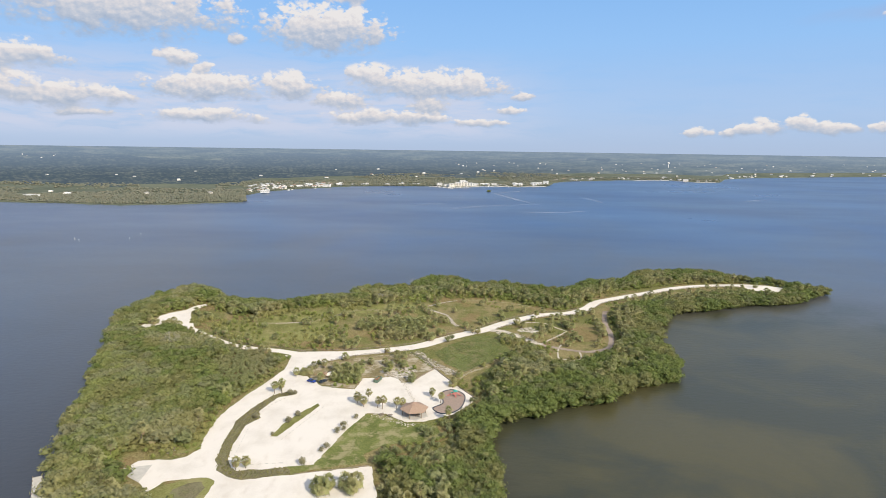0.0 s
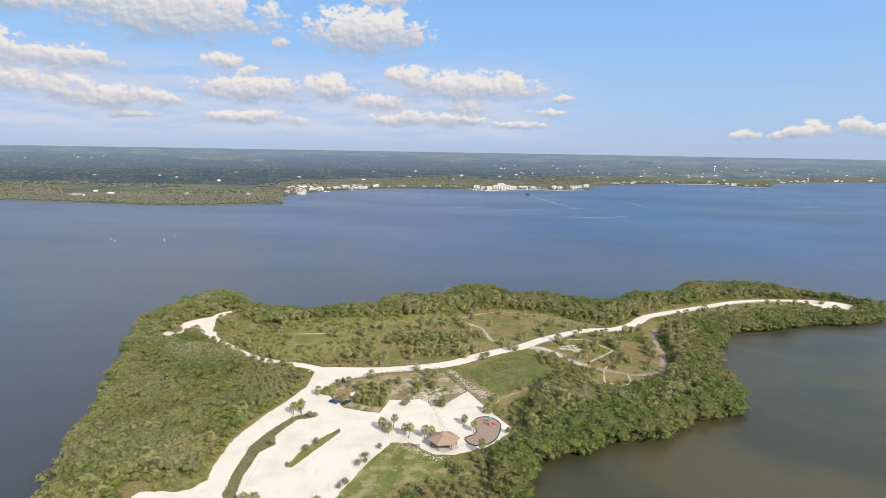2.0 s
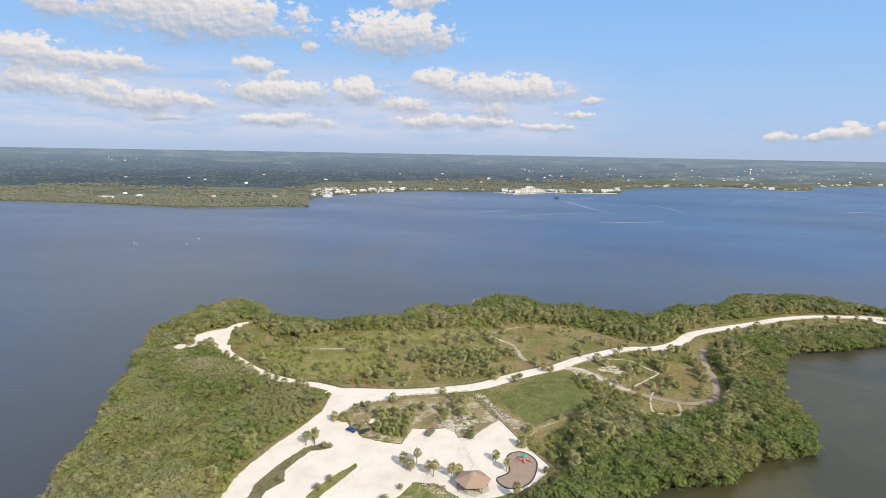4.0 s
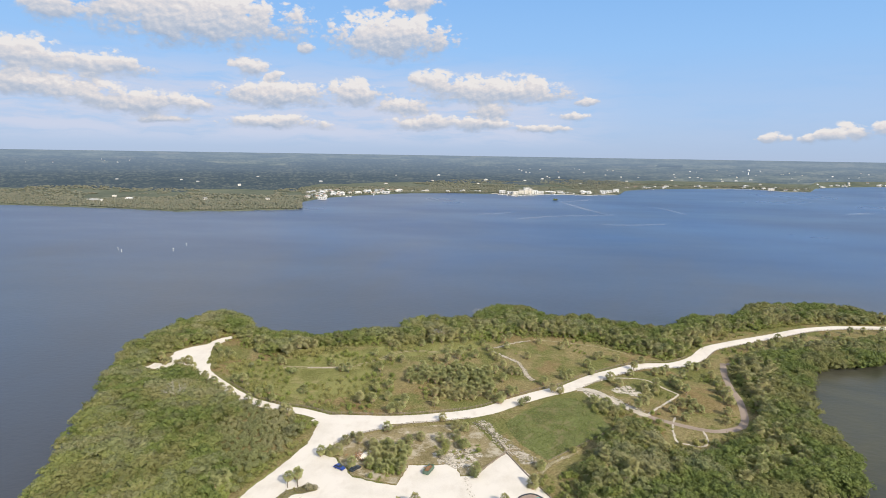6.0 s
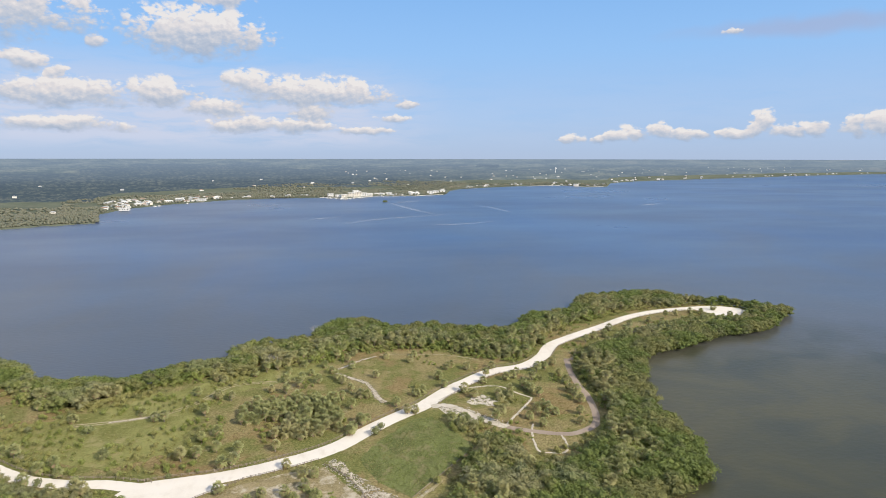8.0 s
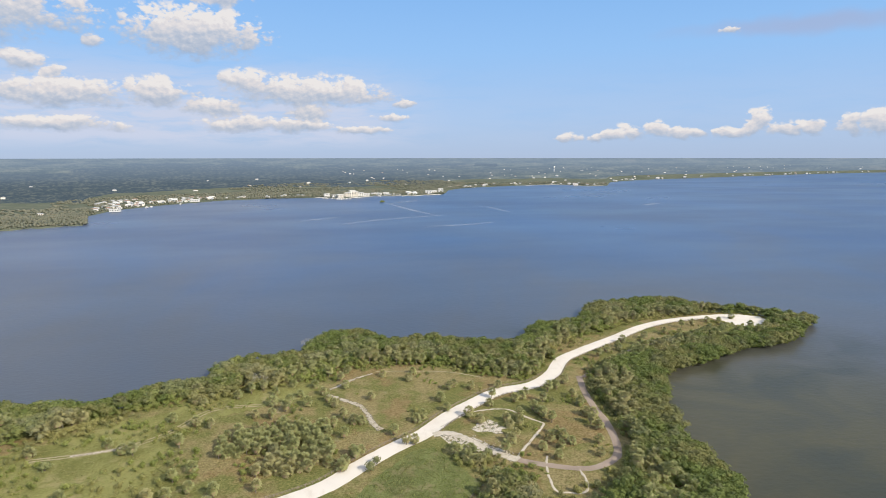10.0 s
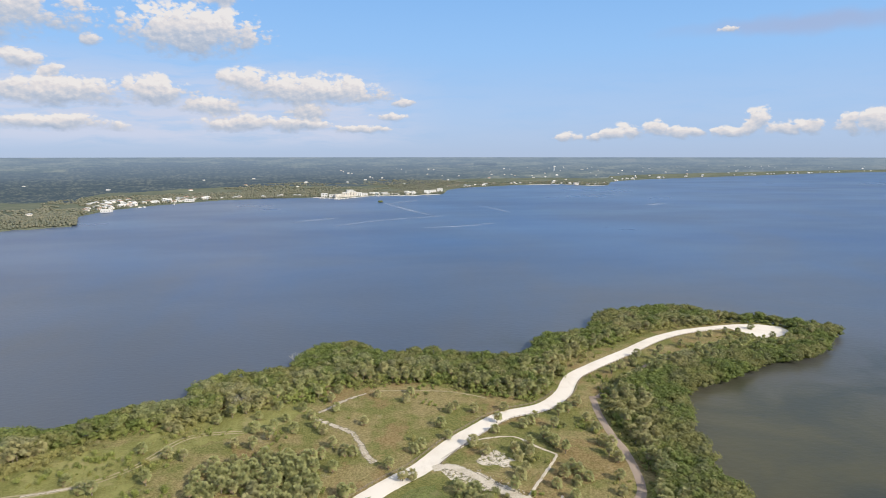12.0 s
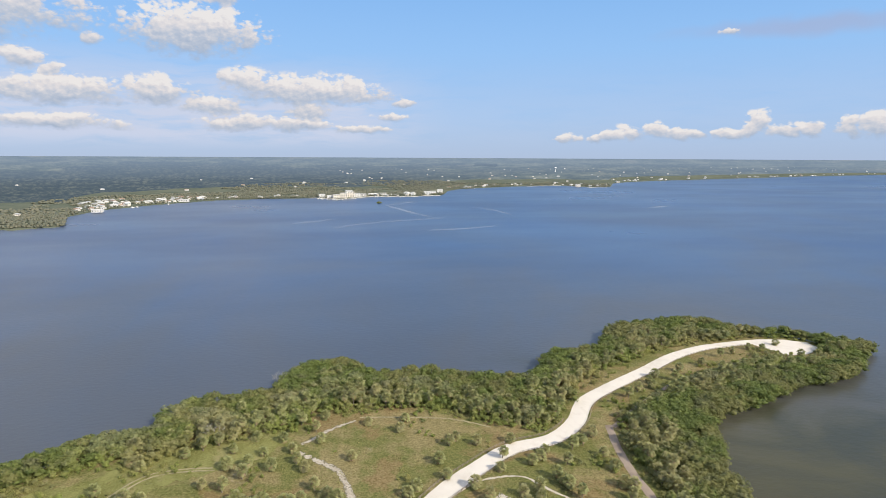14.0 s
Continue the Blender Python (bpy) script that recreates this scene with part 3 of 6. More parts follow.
OPEN_SOUTH = [(-1, 198), (1, 187), (-7, 184), (-15, 181), (-26, 173), (-22, 168), (-19, 159), (-17, 149), (-20, 118), (-72, 118), (-76, 140), (-90, 146), (-103, 157)]
CLEARING = np.array(OPEN_WEST + OPEN_NORTH + OPEN_EAST + OPEN_SOUTH, float)
GRADE = 1.0   # the level of the point above the water


def build_ground():
    """The point's own land: level, with a bank that goes down into the water."""
    xs, ys = np.arange(-226, 322, 3.0), np.arange(20, 526, 3.0)
    gx, gy = np.meshgrid(xs, ys)
    pts = np.c_[gx.ravel(), gy.ravel()]
    d = distance(SHORE, pts)
    d[~inside(SHORE, pts)] *= -1
    z = np.clip(-1.9 + d * 0.6, -2.0, GRADE)
    verts = np.c_[pts, z]
    nx = len(xs)
    i, j = np.meshgrid(np.arange(nx - 1), np.arange(len(ys) - 1))
    a = (j * nx + i).ravel()
    tris = np.r_[np.c_[a, a + 1, a + nx + 1], np.c_[a, a + nx + 1, a + nx]]
    keep = (z[tris] > -1.95).any(axis=1)
    ob = new("ground", mesh_from("ground", verts, tris[keep], GROUND))
    return tagged(ob, "low grassy point of land with dry and green patches", "ground", kind="structure")


build_ground()


# the far country, drawn together towards the middle of the flight so that all of it lies within sight
HUB = Vector((0.0, 70.0, 107.0))


def drawn_in(p, near=3000.0, reach=1820.0):
    """Distant places brought nearer along the line of sight."""
    d = np.asarray(p, float) - np.array(HUB)
    r = np.linalg.norm(d, axis=-1, keepdims=True)
    s = np.where(r > near, (near + reach * (1 - np.exp(-(r - near) / 5200.0))) / r, 1.0)
    return np.array(HUB) + d * s


def build_water():
    verts, tris = [(0, 70, 0)], []
    rings, around = (150, 400, 900, 1800, 3000, 3600, 4200, 4900, 5700), 120
    for r in rings:
        verts += [(r * math.sin(k * math.tau / around), 70 + r * math.cos(k * math.tau / around), 0) for k in range(around)]
    for k in range(around):
        tris.append((0, 1 + (k + 1) % around, 1 + k))
        for q in range(len(rings) - 1):
            a, b = 1 + q * around + k, 1 + q * around + (k + 1) % around
            tris += [(a, b, b + around), (a, b + around, a + around)]
    ob = new("water", mesh_from("water", drawn_in(np.array(verts, float)), tris, WATER))
    tagged(ob, "blue-grey bay water turning olive in the sheltered shallows", "water", kind="structure")


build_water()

FAR_SHORE = [(-2400, 700), (-1500, 900), (-839, 1040), (-602, 1015), (-522, 1041), (-405, 1112), (-463, 1260), (-459, 1390), (-393, 1505), (-285, 1640),
             (-57, 1685), (-4, 1640), (90, 1730), (185, 1712), (286, 1770), (335, 1970), (389, 2060), (620, 2215), (830, 2260), (878, 2130),
             (977, 2160), (1066, 2377), (1300, 2580), (1690, 2780), (2240, 3020), (3627, 3533), (5600, 3900)]
FAR_AZ = np.array([math.atan2(x, y - 70) for x, y in FAR_SHORE])
FAR_R = np.array([math.hypot(x, y - 70) for x, y in FAR_SHORE])


def shore_at(az):
    return np.interp(az, FAR_AZ, FAR_R)


def land_height(d):
    return 1.0 + min(d * 0.02, 15.0)


def build_far_land(name, inland, mat, label):
    """A belt of the mainland, between two distances behind its shore."""
    az = np.linspace(FAR_AZ[0], FAR_AZ[-1], 420)
    rs = shore_at(az)
    wob = np.array([noise.noise(Vector((a * 160, 0.3, 0))) * 9 + noise.noise(Vector((a * 40, 4.3, 0))) * 14 for a in az])
    verts = []
    for d in inland:
        sway = np.array([noise.noise(Vector((a * 9, d * 0.001, 2.2))) + 0.5 * noise.noise(Vector((a * 31, d * 0.001, 5.2))) for a in az]) * d * 0.25
        r = rs + wob + d + (sway if d < 15000 else 0)
        h = np.full(len(az), -1.0 if d < 0 else land_height(d))
        verts.append(np.c_[r * np.sin(az), 70 + r * np.cos(az), h])
    verts = drawn_in(np.concatenate(verts))
    n = len(az)
    tris = []
    for k in range(len(inland) - 1):
        for i in range(n - 1):
            a, b = k * n + i, k * n + i + 1
            tris += [(a, b, b + n), (a, b + n, a + n)]
    tagged(new(name, mesh_from(name, verts, tris, mat)), label, "land", kind="structure")


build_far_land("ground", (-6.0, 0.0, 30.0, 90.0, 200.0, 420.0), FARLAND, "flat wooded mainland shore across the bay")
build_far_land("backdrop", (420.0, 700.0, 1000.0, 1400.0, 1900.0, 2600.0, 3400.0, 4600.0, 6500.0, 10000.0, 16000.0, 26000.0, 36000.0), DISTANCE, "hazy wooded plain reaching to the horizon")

# roads, tracks and beds on the point
ROAD = [(-80, 272), (-70, 274), (-51, 276), (-31, 282), (-14, 290), (0, 303), (12, 313), (23, 321), (36, 335), (49, 346), (63, 356), (81, 361), (95, 373),
        (107, 391), (123, 403), (133, 409.5), (153, 422), (177, 438), (198, 447.5), (215, 451.5), (238, 454), (254, 451)]
SPUR = [(-74, 273), (-87, 277.5), (-93, 278.6), (-99, 279.4), (-108, 282.2), (-116, 285.6), (-126, 292.2), (-135, 299.2), (-143, 305.5), (-151, 313), (-156, 322)]
LOT = [(-78, 266), (-77, 252), (-81, 234), (-85, 219), (-88, 202), (-87, 188), (-85, 175), (-87, 170), (-91, 168), (-102, 167), (-103, 164), (-98, 157),
       (-90, 149), (-87, 155), (-79, 157), (-75, 146), (-72, 120), (-21, 120), (-18, 150), (-22, 167), (-35, 164), (-48, 161), (-42, 166), (-39, 177),
       (-35, 193), (-30, 207), (-22, 207), (-14, 200), (-6, 201), (1, 205), (9, 211), (15, 223), (6, 240), (-4, 257), (-12, 244), (-13, 240), (-19, 239),
       (-21, 246), (-31, 244), (-37, 243), (-39, 230), (-46, 231), (-54, 233)]
LOT_NORTH = [(-64, 244), (-71, 246), (-68, 252), (-64, 258), (-58, 264), (-48, 271), (-60, 276), (-79, 276), (-82, 271)]
PAD = [(-183, 313), (-181, 320), (-176, 318), (-174, 322), (-179, 328), (-181, 337), (-178, 343), (-175, 347), (-171, 351), (-170, 360), (-165, 366.5), (-162, 364), (-164, 356),
       (-166, 348), (-161, 336), (-157, 325), (-151, 315), (-145, 308), (-147, 304), (-152, 309), (-156, 316), (-160, 315), (-169, 316.5), (-174, 311)]
END_PAD = [(234, 457), (245, 458), (259, 455), (269, 448), (268, 437), (253, 430), (241, 430), (236, 446)]


def dense(points, step=1.5):
    """The outline with its straight runs divided."""
    out = []
    for a, b in zip(points, points[1:] + points[:1]):
        a, b = np.array(a, float), np.array(b, float)
        k = max(1, int(np.linalg.norm(b - a) / step))
        out += [a + (b - a) * t / k for t in range(k)]
    return np.array(out)


def bed(name, points, z, mat, label, category, rough=0.6, kind="structure"):
    return tagged(slab(name, ragged(dense(points), rough), z, mat), label, category, kind=kind)


tagged(ribbon("road", ROAD, 7.4, GRADE + 0.10, SAND), "white shell-sand road winding along the point", "road", kind="structure")
tagged(ribbon("road", SPUR, 5.2, GRADE + 0.13, SAND), "white shell-sand side road to a turning place", "road", kind="structure")
bed("pavement", LOT + LOT_NORTH, GRADE + 0.07, SAND, "wide white shell-sand parking ground", "parking lot", 0.9)
bed("pavement", PAD, GRADE + 0.08, SAND, "white sand turning place among the trees", "sand", 1.0)
bed("pavement", END_PAD, GRADE + 0.08, SAND, "white sand turning circle at the tip", "sand", 0.8)
STRIP = [(-73, 162), (-76, 169), (-78, 180), (-80, 197), (-77, 211), (-73, 222), (-66, 227), (-63, 224), (-70, 220), (-74, 206), (-71, 201), (-75, 194),
         (-74, 178), (-72, 169), (-69, 164), (-66, 162), (-50, 165), (-48, 161), (-63, 157), (-67, 158)]
OVAL = [(-62.5, 186), (-60, 186), (-55, 200), (-50.4, 213), (-51.6, 215), (-56.8, 206), (-61, 195)]
GREEN = [(-30, 206), (-22, 206), (-14, 199), (-6, 199), (-1, 197), (2, 190), (-6, 184), (-13, 184), (-20, 181), (-26, 175), (-24, 169), (-36, 166), (-51.5, 160.6), (-51, 165.5),
         (-42, 167), (-39, 178), (-35, 193)]
SCRUB = [(-70, 247), (-64, 245), (-54, 234), (-46, 232), (-39, 231), (-37, 244), (-31, 245), (-21, 247), (-19, 240), (-13, 241), (-5, 257), (-10, 265), (-17, 277),
         (-30, 275), (-45, 270), (-58, 262), (-64, 256), (-67, 252)]
PADDOCK = [(2, 292), (18, 309), (26, 310), (38, 283), (11, 254), (1, 264), (-5, 280)]
bed("grass", STRIP, GRADE + 0.16, HEDGE_SOIL, "weedy brown planting strip in the parking ground", "grass strip", 0.8)
bed("grass", [(-54, 159.5), (-45, 161.2), (-45, 164), (-53, 165)], GRADE + 0.135, RANK, "short green grass joining strip and lawn", "grass strip", 0.5)
bed("grass", OVAL, GRADE + 0.16, RANK, "narrow grass island in the parking ground", "grass strip", 0.6)
bed("grass", GREEN, GRADE + 0.11, LAWN, "mown lawn beside the pavilion", "lawn", 0.8)
bed("grass", SCRUB, GRADE + 0.12, SCRUBLAND, "bare sandy scrub ground with thin grass", "scrub ground", 0.8)
bed("grass", [(-150, 325), (-127, 332), (-112, 339), (-98, 351), (-80, 359), (-60, 364), (-58, 350), (-72, 326), (-70, 296), (-92, 287), (-115, 298), (-138, 313)], GRADE + 0.04, RANK, "rank green grass of the western meadow", "grass", 4.0)
bed("grass", [(-82, 357), (-66, 373), (-47, 379), (-28, 387), (-15, 378), (-27, 364), (-48, 355), (-70, 346)], GRADE + 0.045, RANK, "lush green grass along the northern trees", "grass", 4.0)
bed("grass", PADDOCK, GRADE + 0.05, FIELD, "lush green overgrown field", "field", 0.8)
ISLAND = [(-89, 149), (-85, 153.5), (-80, 156.5), (-74.5, 158), (-71, 156), (-70.5, 151), (-71, 142), (-72, 128), (-90, 128), (-92, 140)]
bed("grass", ISLAND, GRADE + 0.12, RANK, "green grass patch beside the parking ground", "grass", 0.8)
bed("soil", [(-82, 151), (-79, 154), (-75, 155), (-73, 152), (-73.5, 140), (-82, 138)], GRADE + 0.15, HEDGE_SOIL, "bare brown soil in the grass patch", "soil", 1.0)
bed("pavement", [(-104.5, 162), (-96, 164.5), (-95, 154), (-100, 157)], GRADE + 0.11, CONCRETE, "grey concrete slab at the edge of the sand", "concrete slab", 0.15)
bed("grass", [(-91, 172), (-86, 175), (-85.5, 186), (-85.5, 199), (-82.5, 216), (-79, 235), (-82, 236), (-86.5, 214), (-90, 200), (-91, 186), (-95, 178)], GRADE + 0.062, RANK, "rough green verge along the drive", "verge", 1.4)
RUBBLE_STRIP = [(-17, 280), (-14, 276), (-8, 264), (-1, 254), (5, 249), (9, 253), (1, 259), (-5, 268), (-12, 282)]
bed("rubble", RUBBLE_STRIP, GRADE + 0.09, SCATTER_RUBBLE, "strip of pale rubble and sand between fields", "rubble", 3.0)
bed("sand", [(42, 321), (45, 325.5), (52, 329), (56, 321), (53, 316), (48, 320)], GRADE + 0.05, SCATTER_SAND, "bare white sand patch in the grass", "sand", 3.2)
bed("sand", [(28, 320), (34, 318), (42, 315), (48, 307), (53, 299), (48, 300), (40, 305), (32, 312)], GRADE + 0.03, SCATTER_SAND, "bare sandy patch beside the loop track", "sand", 1.8)
bed("sand", [(-26, 245), (-16, 244), (-12, 255), (-20, 258), (-30, 252)], GRADE + 0.15, SCATTER_SAND, "bare sandy hollow in the scrub", "sand", 2.2)
bed("sand", [(-101, 176), (-94, 172), (-88, 172), (-90, 178), (-96, 179)], GRADE + 0.05, SCATTER_RUBBLE, "sandy verge below the trees", "sand", 1.5)
LOOP = [(107, 368), (102, 350), (99, 332), (98, 319), (94, 302), (89, 292), (80, 287), (73, 287), (63, 291), (54, 296), (46, 304), (41, 312), (34, 320), (27, 320)]
tagged(ribbon("path", LOOP[:10], 3.0, GRADE + 0.11, GRAVEL, 0.3), "brown gravel loop track", "path", kind="structure")
tagged(ribbon("path", LOOP[9:], 4.2, GRADE + 0.12, TRAIL_SAND, 0.7, 1.0, 0.15), "sandy white end of the loop track", "path", kind="structure")
for line, width, mat, label in (
    ([(31, 326), (39, 332.5), (45.4, 336.8), (52, 338.2), (59, 338), (63, 335.8), (68.2, 327.5), (71.9, 323.1), (71.8, 320.3), (64.1, 310.5), (58.7, 303.9), (53.1, 296.5)], 1.2, TRAIL_SAND, "narrow pale footpath through the grass"),
    ([(65, 297), (62, 289), (60, 276), (63, 274), (69, 273), (72, 278), (73, 288)], 1.0, TRAIL_SAND, "narrow pale footpath loop below the track"),
    ([(-118, 324.2), (-104, 325.2), (-93, 327.0), (-82.4, 331.0), (-74.0, 338.0), (-69.7, 345.0), (-64.4, 353.8), (-59.2, 357.9), (-49.5, 358.9), (-41, 358.2)], 1.2, TRAIL_GRASS, "pale wheel rut through the meadow"),
    ([(-118, 325.8), (-104, 326.9), (-93.6, 328.7), (-83.2, 332.7), (-75.2, 339.4), (-71.2, 346.0), (-65.6, 355.6), (-59.6, 359.8), (-49.5, 360.7), (-42, 360.0)], 1.2, TRAIL_GRASS, "pale wheel rut through the meadow"),
    ([(-104, 326), (-99, 326.9), (-93, 327.8), (-88, 329.4)], 2.6, TRAIL_DUST, "bare sandy stretch of the meadow track"),
    ([(-13.4, 372.3), (-9.7, 374.8), (-2.1, 382.6), (7.3, 388.5)], 2.8, TRAIL_DUST, "short worn sandy track"),
    ([(-14, 366), (-7, 359), (0.1, 351.2), (3.2, 341.1), (4.6, 333.7), (7.5, 327.5)], 4.2, TRAIL_DUST, "worn sandy track across the meadow"),
    ([(9, 391), (24, 389), (45, 384), (60, 374)], 1.4, TRAIL_GRASS, "faint track along the trees"),
    ([(108, 366), (116, 373), (132, 386), (155, 402), (185, 415), (212, 428)], 2.2, GRAVEL, "narrow track along the mangroves"),
    ([(8, 245), (12, 252), (17, 257), (22, 262)], 1.6, TRAIL_GRASS, "sandy path beside the field"),
):
    tagged(ribbon("path", line, width, GRADE + 0.08, mat, 0.5, 1.0, 0.25), label, "path", kind="structure")


# ---- foliage ----
rng = np.random.default_rng(11)


def ico(level):
    bm = bmesh.new()
    bmesh.ops.create_icosphere(bm, subdivisions=level, radius=1.0)
    v = np.array([x.co[:] for x in bm.verts])
    f = np.array([[q.index for q in p.verts] for p in bm.faces])
    bm.free()
    return v, f


ICO = ico(1)
OCTA = (np.array([(1, 0, 0), (0, 1, 0), (-1, 0, 0), (0, -1, 0), (0, 0, 1), (0, 0, -1)], float),
        np.array([(0, 1, 4), (1, 2, 4), (2, 3, 4), (3, 0, 4), (1, 0, 5), (2, 1, 5), (3, 2, 5), (0, 3, 5)]))


def clump_crown(width, height, base, lumps, leaves, leaf, seed, lobe=(0.20, 0.33), core=0.70, rise=0.25):
    """A broad-leaved crown: lobes of foliage, each covered with many small leaf sprays that stand off it."""
    r = np.random.default_rng(seed)
    verts, tris, count = [], [], 0
    for k in range(lumps):
        a, q = r.uniform(0, math.tau), (r.uniform(0, 1) ** 0.6) * (0.94 - lobe[1]) * width / 2 if k else 0.0
        rad = width * r.uniform(*lobe)
        top = height * (1 - 0.45 * (q / (width / 2)) ** 1.5) * r.uniform(0.86, 1.05)
        c = np.array([q * math.cos(a), q * math.sin(a), max(top - rad * 0.8, base + rad * 0.4)])
        if lumps > 6 and k % 4 == 3:
            c = np.array([0.34 * width * math.cos(a), 0.34 * width * math.sin(a), base + rad * 0.7])
        stretch = np.array([1, 1, 0.85 * (1 if top > height * 0.7 else 0.9)]) * rad
        verts.append(OCTA[0] * stretch * core * r.uniform(0.85, 1.1, (6, 1)) + c)
        tris.append(OCTA[1] + count)
        count += 6
        n = leaves // lumps
        d = r.normal(size=(n, 3))
        d[:, 2] = d[:, 2] * 0.8 + rise
        d /= np.linalg.norm(d, axis=1, keepdims=True)
        at = d * stretch * r.uniform(max(core, 0.78), 1.16, (n, 1)) + c
        face = d + r.normal(size=(n, 3)) * 0.5
        face /= np.linalg.norm(face, axis=1, keepdims=True)
        u = np.cross(face, r.normal(size=(n, 3)))
        u /= np.linalg.norm(u, axis=1, keepdims=True) + 1e-9
        w = np.cross(face, u)
        s = leaf * r.uniform(0.6, 1.3, (n, 1))
        spray = np.stack([at - u * s * 1.15, at + u * s * 0.8 - w * s * 0.5, at + u * s * 0.6 + w * s * 0.55], 1)
        verts.append(spray.reshape(-1, 3))
        tris.append(count + np.arange(n)[:, None] * 3 + [0, 1, 2])
        count += 3 * n
    return np.concatenate(verts), np.concatenate(tris)


def palm_crown(radius, fronds, seed):
    """A mop of fan-shaped fronds on stalks, each split into fingers that droop at the tips."""
    r = np.random.default_rng(seed)
    verts, tris = [], []
    for k in range(fronds):
        yaw = k * 2.39996 + r.uniform(-0.2, 0.2)
        rise = math.radians(86 - 132 * ((k + 0.5) / fronds) ** 0.95 + r.uniform(-9, 9))
        out = np.array([math.cos(yaw) * math.cos(rise), math.sin(yaw) * math.cos(rise), math.sin(rise)])
        side = np.array([-math.sin(yaw), math.cos(yaw), 0.0])
        axis = out + np.array([0, 0, -0.25 - 0.25 * r.uniform()])
        axis /= np.linalg.norm(axis)
        up = np.cross(axis, side)
        twist = r.uniform(-0.6, 0.6)
        side = side * math.cos(twist) + up * math.sin(twist)
        hub = out * radius * r.uniform(0.48, 0.68)
        long = radius * r.uniform(0.42, 0.56)
        for i in range(7):
            b = math.radians(-84 + 28 * i + r.uniform(-6, 6))
            way = axis * math.cos(b) + side * math.sin(b)
            across = side * math.cos(b) - axis * math.sin(b)
            reach = long * (1.0 - 0.25 * abs(math.sin(b))) * r.uniform(0.88, 1.12)
            tip = hub + way * reach - np.array([0, 0, 0.18 * reach])
            mid = hub + way * reach * 0.62 + across * reach * 0.26
            j = len(verts)
            verts += [hub - across * reach * 0.08, mid, tip]
            tris.append((j, j + 1, j + 2))
        j = len(verts)
        verts += [side * 0.05, -side * 0.05, hub]
        tris.append((j, j + 1, j + 2))
    return np.array(verts), np.array(tris)


def palm_skirt(radius, count, seed):
    """Dead fronds hanging under the crown."""
    r = np.random.default_rng(seed)
    verts, tris = [], []
    for k in range(count):
        a = r.uniform(0, math.tau)
        o, s = np.array([math.cos(a), math.sin(a), 0]), np.array([-math.sin(a), math.cos(a), 0])
        drop, wide = radius * r.uniform(0.6, 1.0), radius * r.uniform(0.14, 0.24)
        j = len(verts)
        top = o * 0.15 + np.array([0, 0, -0.05])
        mid = o * radius * r.uniform(0.42, 0.70) + np.array([0, 0, -drop * 0.5])
        low = o * radius * r.uniform(0.38, 0.64) + np.array([0, 0, -drop])
        verts += [top, mid - s * wide, mid + s * wide, low - s * wide * 0.6, low + s * wide * 0.6]
        tris += [(j, j + 1, j + 2), (j + 1, j + 3, j + 4), (j + 1, j + 4, j + 2)]
    return np.array(verts), np.array(tris)


def palm_trunk(height, r0, r1, seed):
    """A slightly leaning, tapered trunk with a boot-covered neck."""
    r = np.random.default_rng(seed)
    lean = r.normal(size=2) * 0.05 * height
    rings = [(0.0, r0 * 1.25), (0.12, r0), (0.6, r1), (0.82, r1), (0.9, r1 * 1.5), (1.0, r1 * 1.35)]
    verts, tris = [], []
    for t, rad in rings:
        c = lean * t * t
        verts += [(c[0] + rad * math.cos(k * math.tau / 7), c[1] + rad * math.sin(k * math.tau / 7), height * t) for k in range(7)]
    for q in range(len(rings) - 1):
        for k in range(7):
            a, b = q * 7 + k, q * 7 + (k + 1) % 7
            tris += [(a, b, b + 7), (a, b + 7, a + 7)]
    return np.array(verts), np.array(tris), np.array([lean[0], lean[1], height])


def strew(name, kinds, spots, mat, label, category, sizes=(0.8, 1.25), ids=None, z=GRADE, parent=None, squash=1.0):
    """Many copies of a few shapes, turned and scaled, joined into one mesh."""
    verts, tris, count = [], [], 0
    turn, size = rng.uniform(0, math.tau, len(spots)), rng.uniform(*sizes, len(spots))
    which = rng.integers(0, len(kinds), len(spots)) if ids is None else ids
    tall = rng.uniform(0.85, 1.15, len(spots))
    for k, (v, f) in enumerate(kinds):
        pick = np.flatnonzero(which == k)
        if not len(pick):
            continue
        c, s = np.cos(turn[pick])[:, None] * size[pick][:, None], np.sin(turn[pick])[:, None] * size[pick][:, None]
        x = v[None, :, 0] * c - v[None, :, 1] * s + spots[pick, 0][:, None]
        y = v[None, :, 0] * s + v[None, :, 1] * c + spots[pick, 1][:, None]
        base = spots[pick, 2][:, None] if spots.shape[1] > 2 else z
        h = v[None, :, 2] * (size[pick] * tall[pick])[:, None] * squash + base
        verts.append(np.stack([x, y, h], -1).reshape(-1, 3))
        tris.append((f[None] + (np.arange(len(pick)) * len(v))[:, None, None] + count).reshape(-1, 3))
        count += len(pick) * len(v)
    me = mesh_from(name, np.concatenate(verts), np.concatenate(tris), mat)
    me.polygons.foreach_set("use_smooth", np.ones(len(me.polygons), bool))
    return tagged(new(name, me), label, category, kind="stuff")


def scatter(x0, x1, y0, y1, step, jitter=0.42):
    gx, gy = np.meshgrid(np.arange(x0, x1, step), np.arange(y0, y1, step * 0.87))
    gx[1::2] += step / 2
    p = np.c_[gx.ravel(), gy.ravel()]
    return p + rng.uniform(-jitter, jitter, p.shape) * step


def wild(pts, scale, seed=0.0):
    return np.array([noise.fractal(Vector((x * scale, y * scale, seed)), 1.0, 2.0, 3) for x, y in pts])


